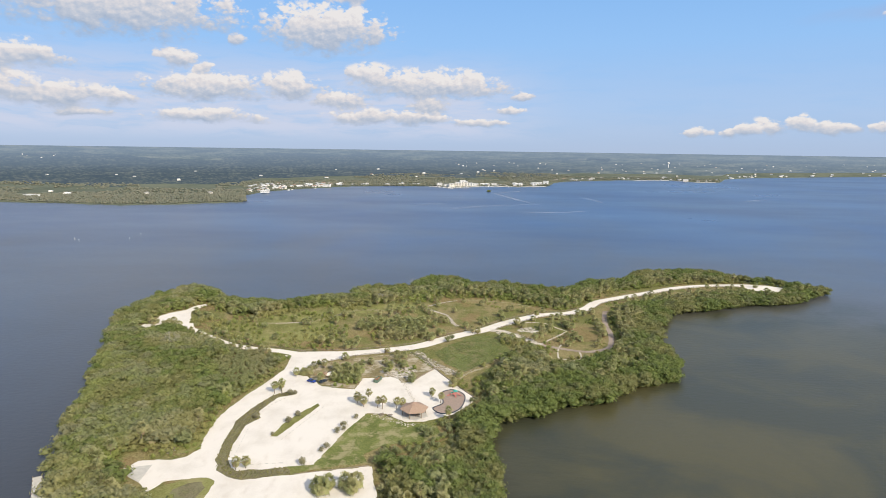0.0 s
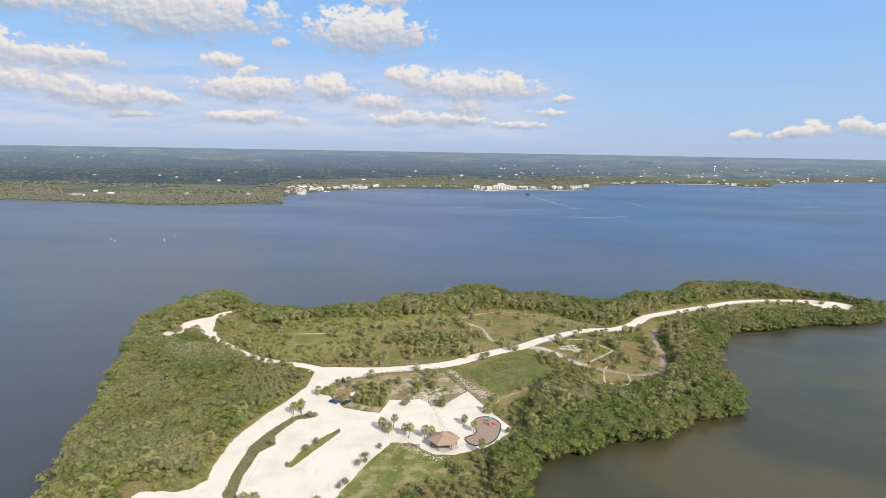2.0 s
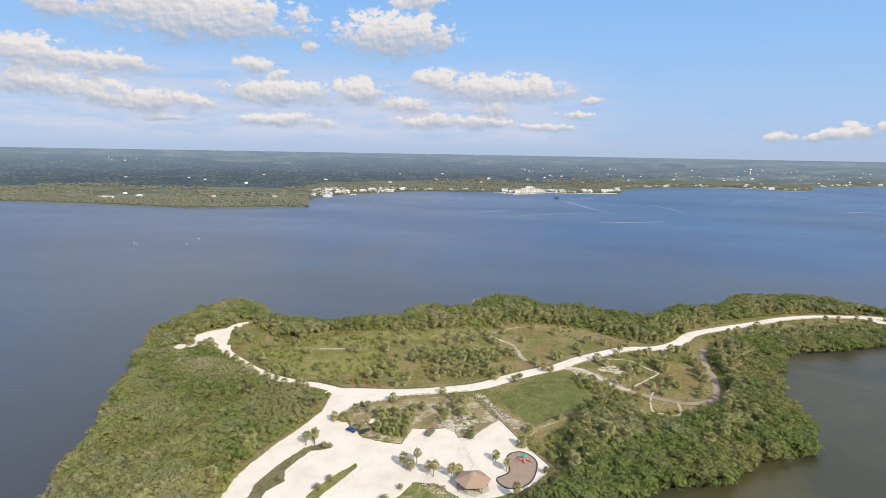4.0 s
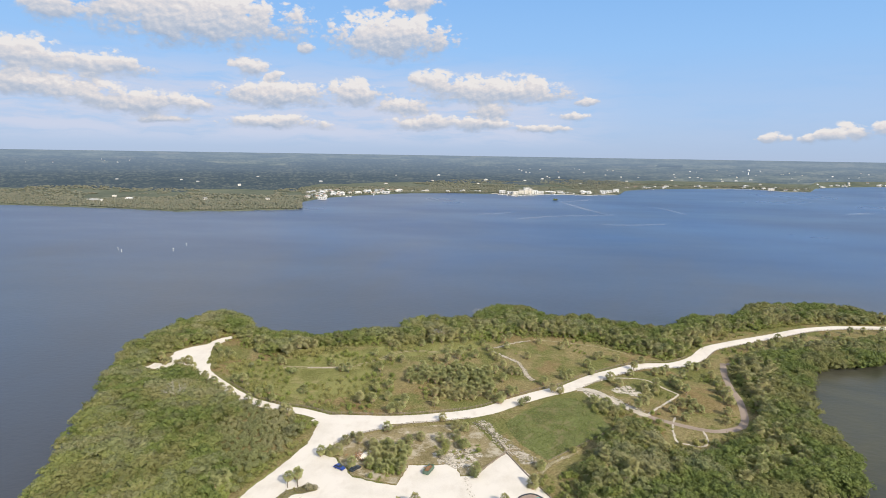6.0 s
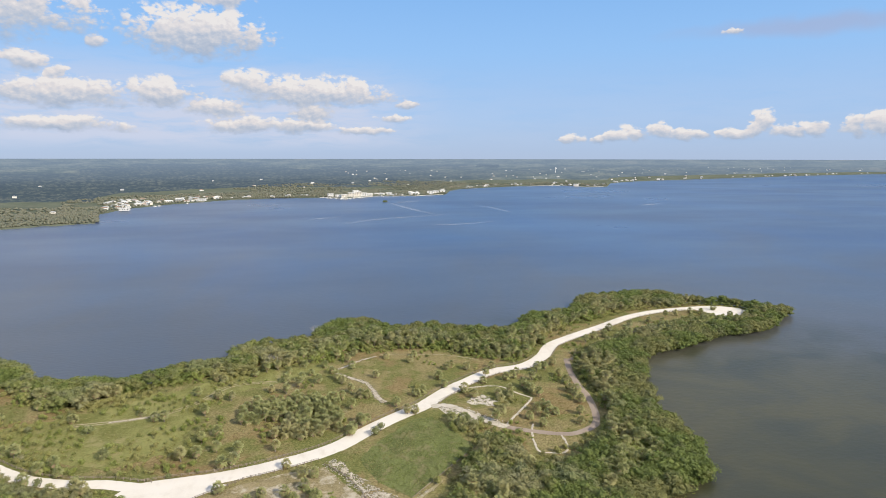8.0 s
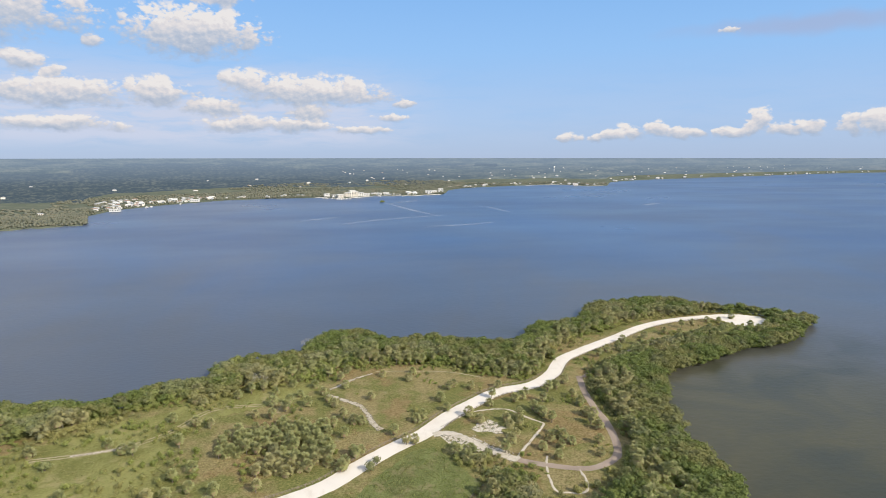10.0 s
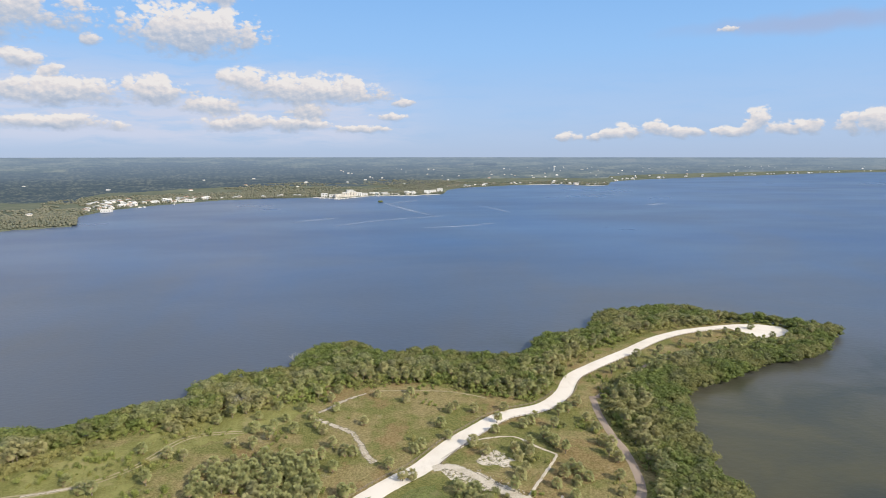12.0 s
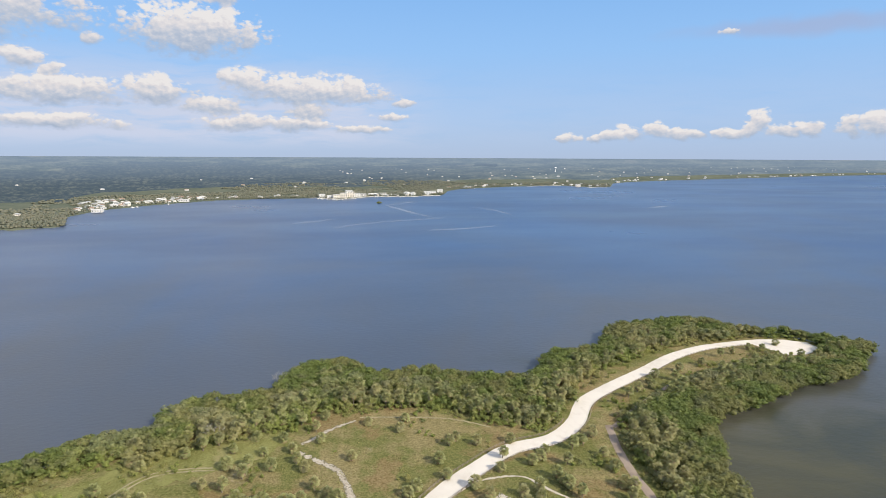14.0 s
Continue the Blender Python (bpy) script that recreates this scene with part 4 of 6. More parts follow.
MANGROVES = [clump_crown(7.2 + 0.5 * k, 5.4 + 0.5 * (k % 3), 0.3, 11, 352, 0.44, 20 + k, (0.14, 0.23), 0.80, 0.45) for k in range(6)]
SHRUBS = [clump_crown(3.4, 2.4, 0.0, 5, 180, 0.25, 40 + k) for k in range(4)]
LOWBRUSH = [clump_crown(2.2, 0.9, -0.2, 3, 48, 0.22, 50 + k) for k in range(3)]

# dense wood on all the land outside the clearing
spots = scatter(-215, 305, 62, 505, 3.7)
off = distance(SHORE, spots)
edge = distance(CLEARING, spots)
jetty_line = np.array([(-130.0, 155.0), (-112.0, 129.0)])
wooded = inside(SHORE, spots) & ~inside(CLEARING, spots) & (off > 1.3) & (edge > 1.0) & (distance(jetty_line, spots, False) > 6.0)
wooded &= (spots[:, 1] > 128) | (rng.uniform(size=len(spots)) < 0.35)
spots, off, edge = spots[wooded], off[wooded], edge[wooded]
# along the southern side of each opening the wood gives way to low growth
ahead = (spots - [0, 20]) / np.linalg.norm(spots - [0, 20], axis=1, keepdims=True)
low = inside(CLEARING, spots + ahead * 5.0) | inside(CLEARING, spots + ahead * 10.0) | (inside(CLEARING, spots + ahead * 14.0) & (((spots[:, 0] > 20) & (spots[:, 0] < 110)) | (spots[:, 0] > 215)))
low |= (distance(np.array(LOT, float), spots) < 6.0) | (distance(smooth(SPUR), spots, False) < 8.5) | (inside(np.array([(-24, 182), (-16, 168), (8, 168), (8, 200), (-2, 198)], float), spots) & (off > 5))
scrub_edge = np.array([(-116, 258), (-114, 281), (-96, 277), (-84, 263), (-86, 236), (-93, 224), (-103, 234)], float)
low |= inside(scrub_edge, spots)
low_spots = spots[low]
spots, off, edge = spots[~low], off[~low], edge[~low]
tone = wild(spots, 0.02, 2.0)
spots = np.c_[spots, GRADE + 1.1 * wild(spots, 0.055, 21.0) - 0.1]
fringe = (off < 16) | (tone > 0.10)
palmy = (spots[:, 0] > -40) & (off > 14) & (wild(spots[:, :2], 0.05, 9.0) > 0.10)
palmy |= (edge < 7) & (off > 10) & (wild(spots[:, :2], 0.07, 5.0) > 0.05)
palmy |= (edge < 12) & (off > 9) & (spots[:, 0] > -60) & (spots[:, 1] > 330) & (wild(spots[:, :2], 0.07, 6.0) > -0.12)
west = spots[:, 0] < -20 + 12 * np.sin(spots[:, 1] * 0.1)
patch = wild(spots[:, :2], 0.045, 33.0) + 0.7 * wild(spots[:, :2], 0.14, 34.0)
grey = ~palmy & np.where(west, patch > 0.20, ~fringe & (patch > -0.05))
dark = ~palmy & ~grey & np.where(west, patch < -0.20, True)
strew("seagrape_wood", MANGROVES, spots[~palmy & ~grey & ~dark], SEAGRAPE, "dense bright green seagrape along the western water", "trees", (0.95, 1.32), squash=0.76)
strew("mangrove_wood", MANGROVES, spots[dark], MANGROVE, "dense dark green mangroves along the water", "mangroves", (0.98, 1.35), squash=0.80)
strew("coastal_wood", MANGROVES, spots[grey], BUTTONWOOD, "dense grey-green coastal trees", "trees", (1.0, 1.38), squash=0.80)
palm_spots = spots[palmy][:, :2]
UNDER = [clump_crown(3.4, 2.4, 0.0, 4, 100, 0.28, 45 + k) for k in range(3)]
strew("undergrowth", UNDER, palm_spots + rng.normal(size=palm_spots.shape) * 1.2, SHRUB, "thick green broad-leaved growth below the palms", "undergrowth", (1.35, 1.9))

# a skirt of leafy bushes where the wood meets the grass
skirt = smooth([tuple(p) for p in CLEARING], closed=True, step=1.7)
skirt = np.concatenate([skirt + rng.normal(size=skirt.shape) * 1.3, skirt + rng.normal(size=skirt.shape) * 2.0])
hard = [np.array(q, float) for q in (LOT + LOT_NORTH, PAD, END_PAD, GREEN)]
clear = (distance(smooth(ROAD), skirt, False) > 5.5) & (distance(smooth(SPUR), skirt, False) > 5.0) & (distance(smooth(LOOP), skirt, False) > 3.0) & (skirt[:, 1] > 135)
for q in hard:
    clear &= ~inside(q, skirt) & (distance(q, skirt) > 1.6)
to_south = inside(CLEARING, skirt + (skirt - [0, 20]) / np.linalg.norm(skirt - [0, 20], axis=1, keepdims=True) * 4.0)
skirt = skirt[clear & ~(to_south & (rng.uniform(size=len(skirt)) < 0.7))]
strew("edge_bushes", UNDER, skirt, SHRUB, "leafy green bushes along the edge of the wood", "bushes", (0.5, 1.1), squash=0.9)

scrub = scatter(-118, -82, 222, 282, 2.3)
scrub = scrub[inside(scrub_edge, scrub) & (distance(np.array(LOT, float), scrub) > 4.5) & (distance(smooth(SPUR), scrub, False) > 4.5)]
strew("edge_scrub", SHRUBS, scrub, BUTTONWOOD, "close light green scrub beside the drive", "scrub", (0.55, 0.95))
strew("low_wood", SHRUBS, low_spots, BUTTONWOOD, "low thick bushes at the edge of the clearing", "bushes", (0.75, 1.15))

# low growth right at the waterline
FRINGE = [clump_crown(3.4, 2.6, -0.4, 4, 150, 0.27, 100 + k) for k in range(4)]
rim = smooth(SHORE_EAST + SHORE_NORTH + SHORE_WEST, closed=True, step=1.4)
rim = rim[rim[:, 1] > 120]
way = np.roll(rim, -1, axis=0) - np.roll(rim, 1, axis=0)
way /= np.linalg.norm(way, axis=1, keepdims=True)
rim = rim + np.c_[-way[:, 1], way[:, 0]] * rng.uniform(0.4, 3.6, (len(rim), 1))
rim_west = rim[:, 0] < -10
strew("seagrape_fringe", FRINGE, rim[rim_west], SEAGRAPE, "low seagrape boughs hanging over the waterline", "trees", (0.8, 1.3), z=-0.1)
strew("mangrove_fringe", FRINGE, rim[~rim_west], MANGROVE, "low mangrove boughs hanging over the waterline", "mangroves", (0.8, 1.3), z=-0.1)

# the palms
PALM_KINDS = []
for k, (tall, rad) in enumerate(((2.5, 2.2), (3.5, 2.1), (4.3, 1.95), (5.0, 1.95), (1.7, 2.3), (3.0, 2.1))):
    tv, tf, top = palm_trunk(tall, 0.20, 0.15, 60 + k)
    cv, cf = palm_crown(rad * 1.08, 50, 70 + k)
    sv, sf = palm_skirt(rad, 18, 80 + k)
    PALM_KINDS.append((tv, tf, cv + top, cf, sv + top, sf))
PALM_MESHES = [(mesh_from("trunk", a, b, TRUNK), mesh_from("crown", c, d, PALM), mesh_from("skirt", e, f, DEAD)) for a, b, c, d, e, f in PALM_KINDS]

PALMS_LOT = [(-35, 216), (-32, 213), (-31, 218), (-26, 212), (-24, 211), (-18, 211), (-16, 213), (-4, 224), (0, 218), (5, 236), (4, 202), (-73, 224), (-71, 227),
             (-70, 225), (-67, 163), (-64, 164), (-35, 150), (-34, 154), (-26, 151), (-25, 154), (-37, 152), (-28, 153)]
PALMS_SCRUB = [(-63, 254), (-66, 246), (-63, 246), (-69, 244), (-58, 255), (-50, 266), (-52, 252), (-46, 252), (-39, 251), (-40, 258), (-36, 261), (-29, 261),
               (-26, 257), (-24, 272), (-20, 271), (-23, 264), (-19, 256), (-14, 241), (-30, 278), (8, 248), (5, 236), (-56, 238)]
PALMS_SPUR = [(-167, 317), (-165, 322), (-157, 312), (-147, 306), (-137, 296), (-132, 293), (-125, 287), (-113, 280), (-102, 273), (-96, 276), (-92, 272),
              (-138, 343), (-160, 342), (-153, 333), (-148, 334), (-175, 318), (-180, 322), (-131, 304), (-126, 301), (-108, 290), (-104, 284), (-112, 288),
              (-95, 296), (-118, 328)]
PALMS_MEADOW = [(-14, 388), (-8, 381), (-6, 372), (-5, 392), (12, 384), (24, 376), (27, 385), (5, 357), (-20, 375), (-16, 366), (-14, 358), (-11, 352), (-7, 340),
                (-3, 335), (0, 334), (12, 322), (16, 314), (19, 314), (-7, 323), (-22, 355), (-26, 366), (-30, 378), (-30, 358), (-31, 351), (-37, 358), (-37, 369),
                (-41, 385), (-29, 393), (-36, 392), (-43, 376), (-48, 373), (-53, 368), (-68, 380), (-68, 367), (-66, 362), (-70, 365), (-43, 347), (-65, 343),
                (-59, 340), (-51, 330), (-52, 326), (-11, 333), (-16, 333), (-4, 309), (-1, 310), (22, 332), (-36, 344), (-47, 332)]
PALMS_THICKET_EDGE = [(-67, 289), (-62, 290), (-63, 302), (-56, 294), (-52, 282), (-48, 283), (-35, 291), (-48, 291), (-82, 323), (-86, 324), (-93, 331), (-67, 326),
                      (-58, 307), (-75, 348), (-7, 303), (-3, 307), (-8, 299)]
PALMS_LOOP = [(41, 362), (51, 361), (44, 366), (35, 350), (36, 340), (25, 335), (64, 361), (58, 350), (55, 342), (44, 333), (47, 326), (67, 344), (71, 347),
              (74, 351), (85, 352), (89, 356), (96, 360), (90, 354), (79, 342), (73, 331), (72, 334), (74, 328), (76, 322), (58, 326), (58, 321), (64, 328),
              (63, 323), (58, 312), (55, 309), (51, 302), (70, 308), (65, 302), (72, 302), (77, 304), (75, 308), (74, 312), (87, 302), (84, 294), (92, 313),
              (91, 318), (94, 323), (92, 326), (94, 336), (94, 345), (68, 294), (116, 373), (117, 368), (116, 364)]
PALMS_ROADSIDE = [(128, 392), (135, 397), (146, 406), (152, 412), (144, 400), (36, 304), (38, 303), (36, 299), (39, 296), (33, 303), (75, 378), (169, 418), (233, 440),
                  (226, 442), (247, 447), (244, 425), (257, 427), (212, 437), (203, 434), (185, 424), (160, 407)]
THICKET = np.array([(-52, 319), (-43, 332), (-35, 341), (-25, 338), (-14, 331), (-9, 319), (-10, 305), (-20, 299), (-39, 300), (-52, 310)], float)
SCRUB_THICKET = np.array([(-52, 251), (-46, 258), (-39, 252), (-39, 234), (-46, 235), (-51, 239)], float)


def spaced(points, least):
    """Leaves out points that crowd those before them."""
    kept = []
    for p in points:
        if all((p[0] - q[0]) ** 2 + (p[1] - q[1]) ** 2 > least**2 for q in kept):
            kept.append(p)
    return kept


def palm(at, kind, size, turn, label):
    t = thing("palm_tree", (at[0], at[1], GRADE), label, "palm tree", "palms on the point", turn)
    t.scale = (size, size, size)
    for mesh, name, tag in zip(PALM_MESHES[kind], ("trunk", "crown", "skirt"), ("", "", "brown dead fronds")):
        part(name, mesh, None, t, tag)


lot_palms, scrub_palms = spaced(PALMS_LOT, 1.5), spaced(PALMS_SCRUB, 2.2)
meadow_palms = spaced(PALMS_MEADOW + PALMS_THICKET_EDGE + PALMS_SPUR + PALMS_LOOP + PALMS_ROADSIDE, 2.0)
thick = [tuple(p) for p in scatter(-60, -36, 232, 262, 3.4) if inside(SCRUB_THICKET, p[None])[0]]
thick += [tuple(p) for p in scatter(-70, -5, 295, 345, 3.7) if inside(THICKET, p[None])[0] and noise.noise(Vector((p[0] * 0.06, p[1] * 0.06, 1.0))) > -0.3]
for p in lot_palms:
    squat = p[1] < 156
    palm(p, int(rng.choice([0, 4])) if squat else int(rng.integers(1, 4)), float(rng.uniform(1.1, 1.3) if squat else rng.uniform(0.78, 0.95)), float(rng.uniform(0, 360)), "cabbage palm with a bare trunk on white sand")
for p in scrub_palms:
    palm(p, int(rng.choice([0, 4, 5])), float(rng.uniform(0.8, 1.0)), float(rng.uniform(0, 360)), "squat cabbage palm on sandy scrub ground")
for p in meadow_palms:
    palm(p, int(rng.choice([0, 1, 4, 5, 0, 4])), float(rng.uniform(0.82, 1.06)), float(rng.uniform(0, 360)), "squat cabbage palm standing in dry grass")
for p in thick[:130]:
    palm(p, int(rng.choice([0, 4, 4] if p[1] < 270 else [0, 1, 4, 5, 4])), float(rng.uniform(0.75, 0.95) if p[1] < 270 else rng.uniform(0.82, 1.05)), float(rng.uniform(0, 360)), "cabbage palm in a close thicket")
rest = np.array(thick[130:] + [tuple(p) for p in palm_spots])
ids = rng.integers(0, 6, len(rest))
state = rng.bit_generator.state
for part_name, a, b, mat, label in (("palm_trunks", 0, 1, TRUNK, "grey trunks of the palm woods"), ("palm_crowns", 2, 3, PALM, "crowded green fan crowns of the palm woods"),
                                    ("palm_skirts", 4, 5, DEAD, "brown dead fronds of the palm woods")):
    rng.bit_generator.state = state
    strew(part_name, [(q[a], q[b]) for q in PALM_KINDS], rest, mat, label, "palm wood", (0.84, 1.15), ids)

# low brush in the clearing, thicker by the thicket and along its edges
brush = scatter(-180, 270, 160, 460, 3.4)
hard = [np.array(q, float) for q in (LOT + LOT_NORTH, PAD, END_PAD, PADDOCK, GREEN)]
okay = inside(CLEARING, brush)
for q in hard:
    okay &= ~inside(q, brush)
brush = brush[okay]
okay = distance(smooth(ROAD), brush, False) > 5.5
okay &= distance(smooth(SPUR), brush, False) > 4.5
okay &= distance(smooth(LOOP), brush, False) > 2.5
brush = brush[okay]
w = wild(brush, 0.045, 3.0) + 0.35 * inside(THICKET, brush) + 0.3 * (distance(CLEARING, brush) < 7) + 0.62 * ((brush[:, 0] < -56) & (brush[:, 1] > 280) & (brush[:, 1] < 322)) + 0.25 * ((brush[:, 0] < -60) & (brush[:, 1] > 320))
strew("low_brush", LOWBRUSH, brush[w > 0.34], SHRUB, "low green brush scattered in the grass", "brush", (0.5, 1.3))
tall = brush[((w > 0.42) | ((w > 0.30) & (brush[:, 0] < -60))) & (rng.uniform(size=len(brush)) < 0.5)]
strew("shrubs", SHRUBS, tall, SHRUB, "green shrubs in the meadow", "shrubs", (0.5, 1.1))
tufts = scatter(-180, 270, 160, 460, 2.3)
okay = inside(CLEARING, tufts)
for q in hard:
    okay &= ~inside(q, tufts)
tufts = tufts[okay & (distance(smooth(ROAD), tufts, False) > 4.6) & (distance(smooth(SPUR), tufts, False) > 3.8) & (distance(smooth(LOOP), tufts, False) > 2.0)]
TUFTS = [clump_crown(1.5, 0.42, -0.3, 1, 12, 0.26, 110 + k, (0.40, 0.45), 0.5) for k in range(3)]
strew("grass_tufts", TUFTS, tufts[wild(tufts, 0.06, 12.0) > -0.12], TUFT, "tufts of dry and green grass in the meadow", "grass", (0.4, 1.1), z=GRADE - 0.05)
blades = scatter(-8, 42, 250, 314, 1.35)
blades = blades[inside(np.array(PADDOCK, float), blades)]
strew("field_grass", TUFTS, blades, FIELDBLADE, "rank green grass clumps filling the field", "grass", (0.5, 1.15), z=GRADE - 0.02)
# thin weeds on the planting strip
weeds = scatter(-82, -46, 154, 230, 1.15)
weeds = weeds[inside(np.array(STRIP, float), weeds)]
strew("strip_weeds", LOWBRUSH, weeds, TUFT, "low brownish weeds of the planting strip", "weeds", (0.28, 0.52), z=GRADE + 0.1)

clumps = scatter(-60, -36, 232, 262, 2.3)
clumps = clumps[inside(SCRUB_THICKET, clumps)]
strew("thicket_bushes", SHRUBS, clumps, SHRUB, "close round bushes of the scrub thicket", "bushes", (0.6, 0.95))

# single bushes
BUSH_MESHES = [mesh_from("foliage", *s, BUTTONWOOD) for s in SHRUBS]
TWIG_MESHES = [mesh_from("foliage", *s, TWIGGY) for s in SHRUBS]


def bush(at, size, label="round grey-green bush on open ground"):
    t = thing("bush", (at[0], at[1], GRADE), label, "bush", "bushes", float(rng.uniform(0, 360)))
    t.scale = (size, size, size)
    part("foliage", (TWIG_MESHES if 150 < at[1] < 230 and at[0] < -30 else BUSH_MESHES)[int(rng.integers(0, 4))], None, t)
    bm = bmesh.new()
    for k in range(4):
        a = k * 1.6 + 0.3
        tube(bm, (0.05 * math.cos(a), 0.05 * math.sin(a), 0), (0.7 * math.cos(a), 0.7 * math.sin(a), 1.3), 0.05, 0.02, 5)
    part("stem", bm, BARK, t)


LOT_BUSHES = [(-27, 249, 1.5), (-14, 239, 1.2), (-33, 202, 0.9), (-57, 203, 1.0), (-59, 197, 1.1), (-62, 187, 0.6), (-37, 195, 1.0), (-38, 190, 1.1), (-36, 192, 0.8),
                (-66, 223, 1.1), (-64, 224, 0.8), (-46, 167, 1.2), (-40, 178, 1.0), (-41, 176, 0.8), (-73, 200, 1.0), (-108, 280, 1.3), (-97, 279, 1.4), (-131, 321, 1.2),
                (-108, 317, 1.5), (-120, 331, 1.2), (-68, 278, 0.8)]
ROAD_BUSHES = [(2, 298, 1.6), (4, 301, 1.4), (-6, 192, 1.4), (-3, 190, 1.3), (-5, 188, 1.2), (-177, 322, 1.1), (-174, 321, 1.3),
                (-170, 319, 1.2), (-167, 321, 1.4), (-164, 320, 1.2), (-152, 307, 1.2), (-147, 305, 1.2), (-140, 298, 1.4), (-134, 294, 1.3), (-122, 285, 1.3), (-157, 338, 1.3), (-153, 340, 1.2),
                (41, 297, 1.5), (44, 300, 1.4), (39, 302, 1.3), (33, 308, 1.2)]
for x, y, s in LOT_BUSHES + ROAD_BUSHES:
    bush((x, y), s)


def bare_tree(at, height, seed, label):
    """A dead tree: tapered trunk, forking limbs and bare twigs."""
    r = random.Random(seed)
    t = thing("dead_tree", (at[0], at[1], GRADE), label, "dead tree")
    wood, twigs = bmesh.new(), bmesh.new()
    tube(wood, (0, 0, 0), (0.1, 0, height * 0.4), 0.17, 0.11, 7)

    def limb(a, way, length, rad, depth):
        b = a + way * length
        tube(wood if depth > 1 else twigs, a, b, rad, rad * 0.6, 5)
        if depth:
            for _ in range(3):
                turn = Vector((r.uniform(-1, 1), r.uniform(-1, 1), r.uniform(-0.2, 0.8))) * 0.7
                limb(b, (way + turn).normalized(), length * r.uniform(0.6, 0.8), rad * 0.6, depth - 1)

    for k in range(5):
        a = k * 1.3
        limb(Vector((0.08, 0, height * r.uniform(0.2, 0.4))), Vector((math.cos(a), math.sin(a), 0.9)).normalized(), height * 0.3, 0.09, 3)
    part("trunk", wood, SILVER, t)
    part("twigs", twigs, SILVER, t)


bare_tree((-46, 381), 6.5, 3, "bare silver-grey dead tree at the meadow's edge")
bare_tree((-144, 277), 8.5, 4, "grey leafless tree among the green wood")
bare_tree((-27, 432), 6.0, 5, "pale dead tree on the far shore's edge")


# ---- far shore: woods and buildings ----
def far_crown(width, height, sprays, seed):
    """A small round crown for the distance: an uneven ball with a few boughs standing off it."""
    r = np.random.default_rng(seed)
    ball = ICO[0] * r.uniform(0.75, 1.1, (len(ICO[0]), 1)) * [width / 2, width / 2, height / 2] + [0, 0, height * 0.5]
    d = r.normal(size=(sprays, 3))
    d[:, 2] = abs(d[:, 2])
    d /= np.linalg.norm(d, axis=1, keepdims=True)
    at = d * [width * 0.5, width * 0.5, height * 0.5] + [0, 0, height * 0.5]
    tri = at[:, None] + r.normal(size=(sprays, 3, 3)) * width * 0.13
    return np.concatenate([ball, tri.reshape(-1, 3)]), np.concatenate([ICO[1], len(ball) + np.arange(sprays * 3).reshape(-1, 3)])


def far_trees():
    near = [far_crown(w, h, 5, 91 + k) for k, (w, h) in enumerate(((4.4, 3.4), (3.6, 3.0), (3.4, 4.0), (5.2, 3.6)))]
    deep = [far_crown(w, h, 0, 96 + k) for k, (w, h) in enumerate(((6.6, 2.9), (5.6, 3.2), (7.4, 3.0)))]

    def spread(n, depth, kinds, label, reach=9000):
        az = rng.uniform(FAR_AZ[2] - 0.12, FAR_AZ[-2] + 0.07, n)
        r = shore_at(az) + depth
        p = np.c_[r * np.sin(az), 70 + r * np.cos(az)]
        deg = np.degrees(az)
        town = ((deg > -21.2) & (deg < -11)) | ((deg > -3.2) & (deg < 9.6)) | ((deg > 18) & (deg < 25.2))
        edge_of = wild(p, 0.0014, 9.0) * 900
        keep = (depth < 1000 + edge_of) & (wild(p, 0.005, 6.0) > -0.34) & (r < reach) & ~(town & (depth < 45) & (rng.uniform(size=n) < 0.4))
        p, deep_in = p[keep], depth[keep]
        deg = deg[keep]
        open_wood = deep_in < np.where(deg < 12, 330 + 520 * wild(p, 0.0015, 4.0) + 12 * np.maximum(deg + 5, 0), 420)
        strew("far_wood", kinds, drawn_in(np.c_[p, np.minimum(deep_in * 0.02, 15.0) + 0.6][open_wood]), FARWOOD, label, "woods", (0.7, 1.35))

    spread(14000, rng.uniform(2, 170, 14000), near, "wooded far shore of low coastal trees", 2500)
    spread(22000, 130 + 700 * rng.uniform(size=22000) ** 1.3, deep, "broad woods behind the far shore", 2350)


far_trees()


def house_mesh(w, d, h, rise, over=0.6):
    """Walls and a hipped roof with eaves."""
    walls, roof = bmesh.new(), bmesh.new()
    box(walls, (w, d, h), (0, 0, h / 2))
    a, b, ridge = w / 2 + over, d / 2 + over, max(w - d, 0) / 2 + 0.3
    low = [roof.verts.new(p) for p in ((-a, -b, h), (a, -b, h), (a, b, h), (-a, b, h))]
    edge = [roof.verts.new((v.co.x, v.co.y, h + 0.25)) for v in low]
    top = [roof.verts.new(p) for p in ((-ridge, 0, h + rise), (ridge, 0, h + rise))]
    roof.faces.new(low[::-1])
    for k in range(4):
        roof.faces.new((low[k], low[(k + 1) % 4], edge[(k + 1) % 4], edge[k]))
    roof.faces.new((edge[0], edge[1], top[1], top[0]))
    roof.faces.new((edge[1], edge[2], top[1]))
    roof.faces.new((edge[2], edge[3], top[0], top[1]))
    roof.faces.new((edge[3], edge[0], top[0]))
    return walls, roof


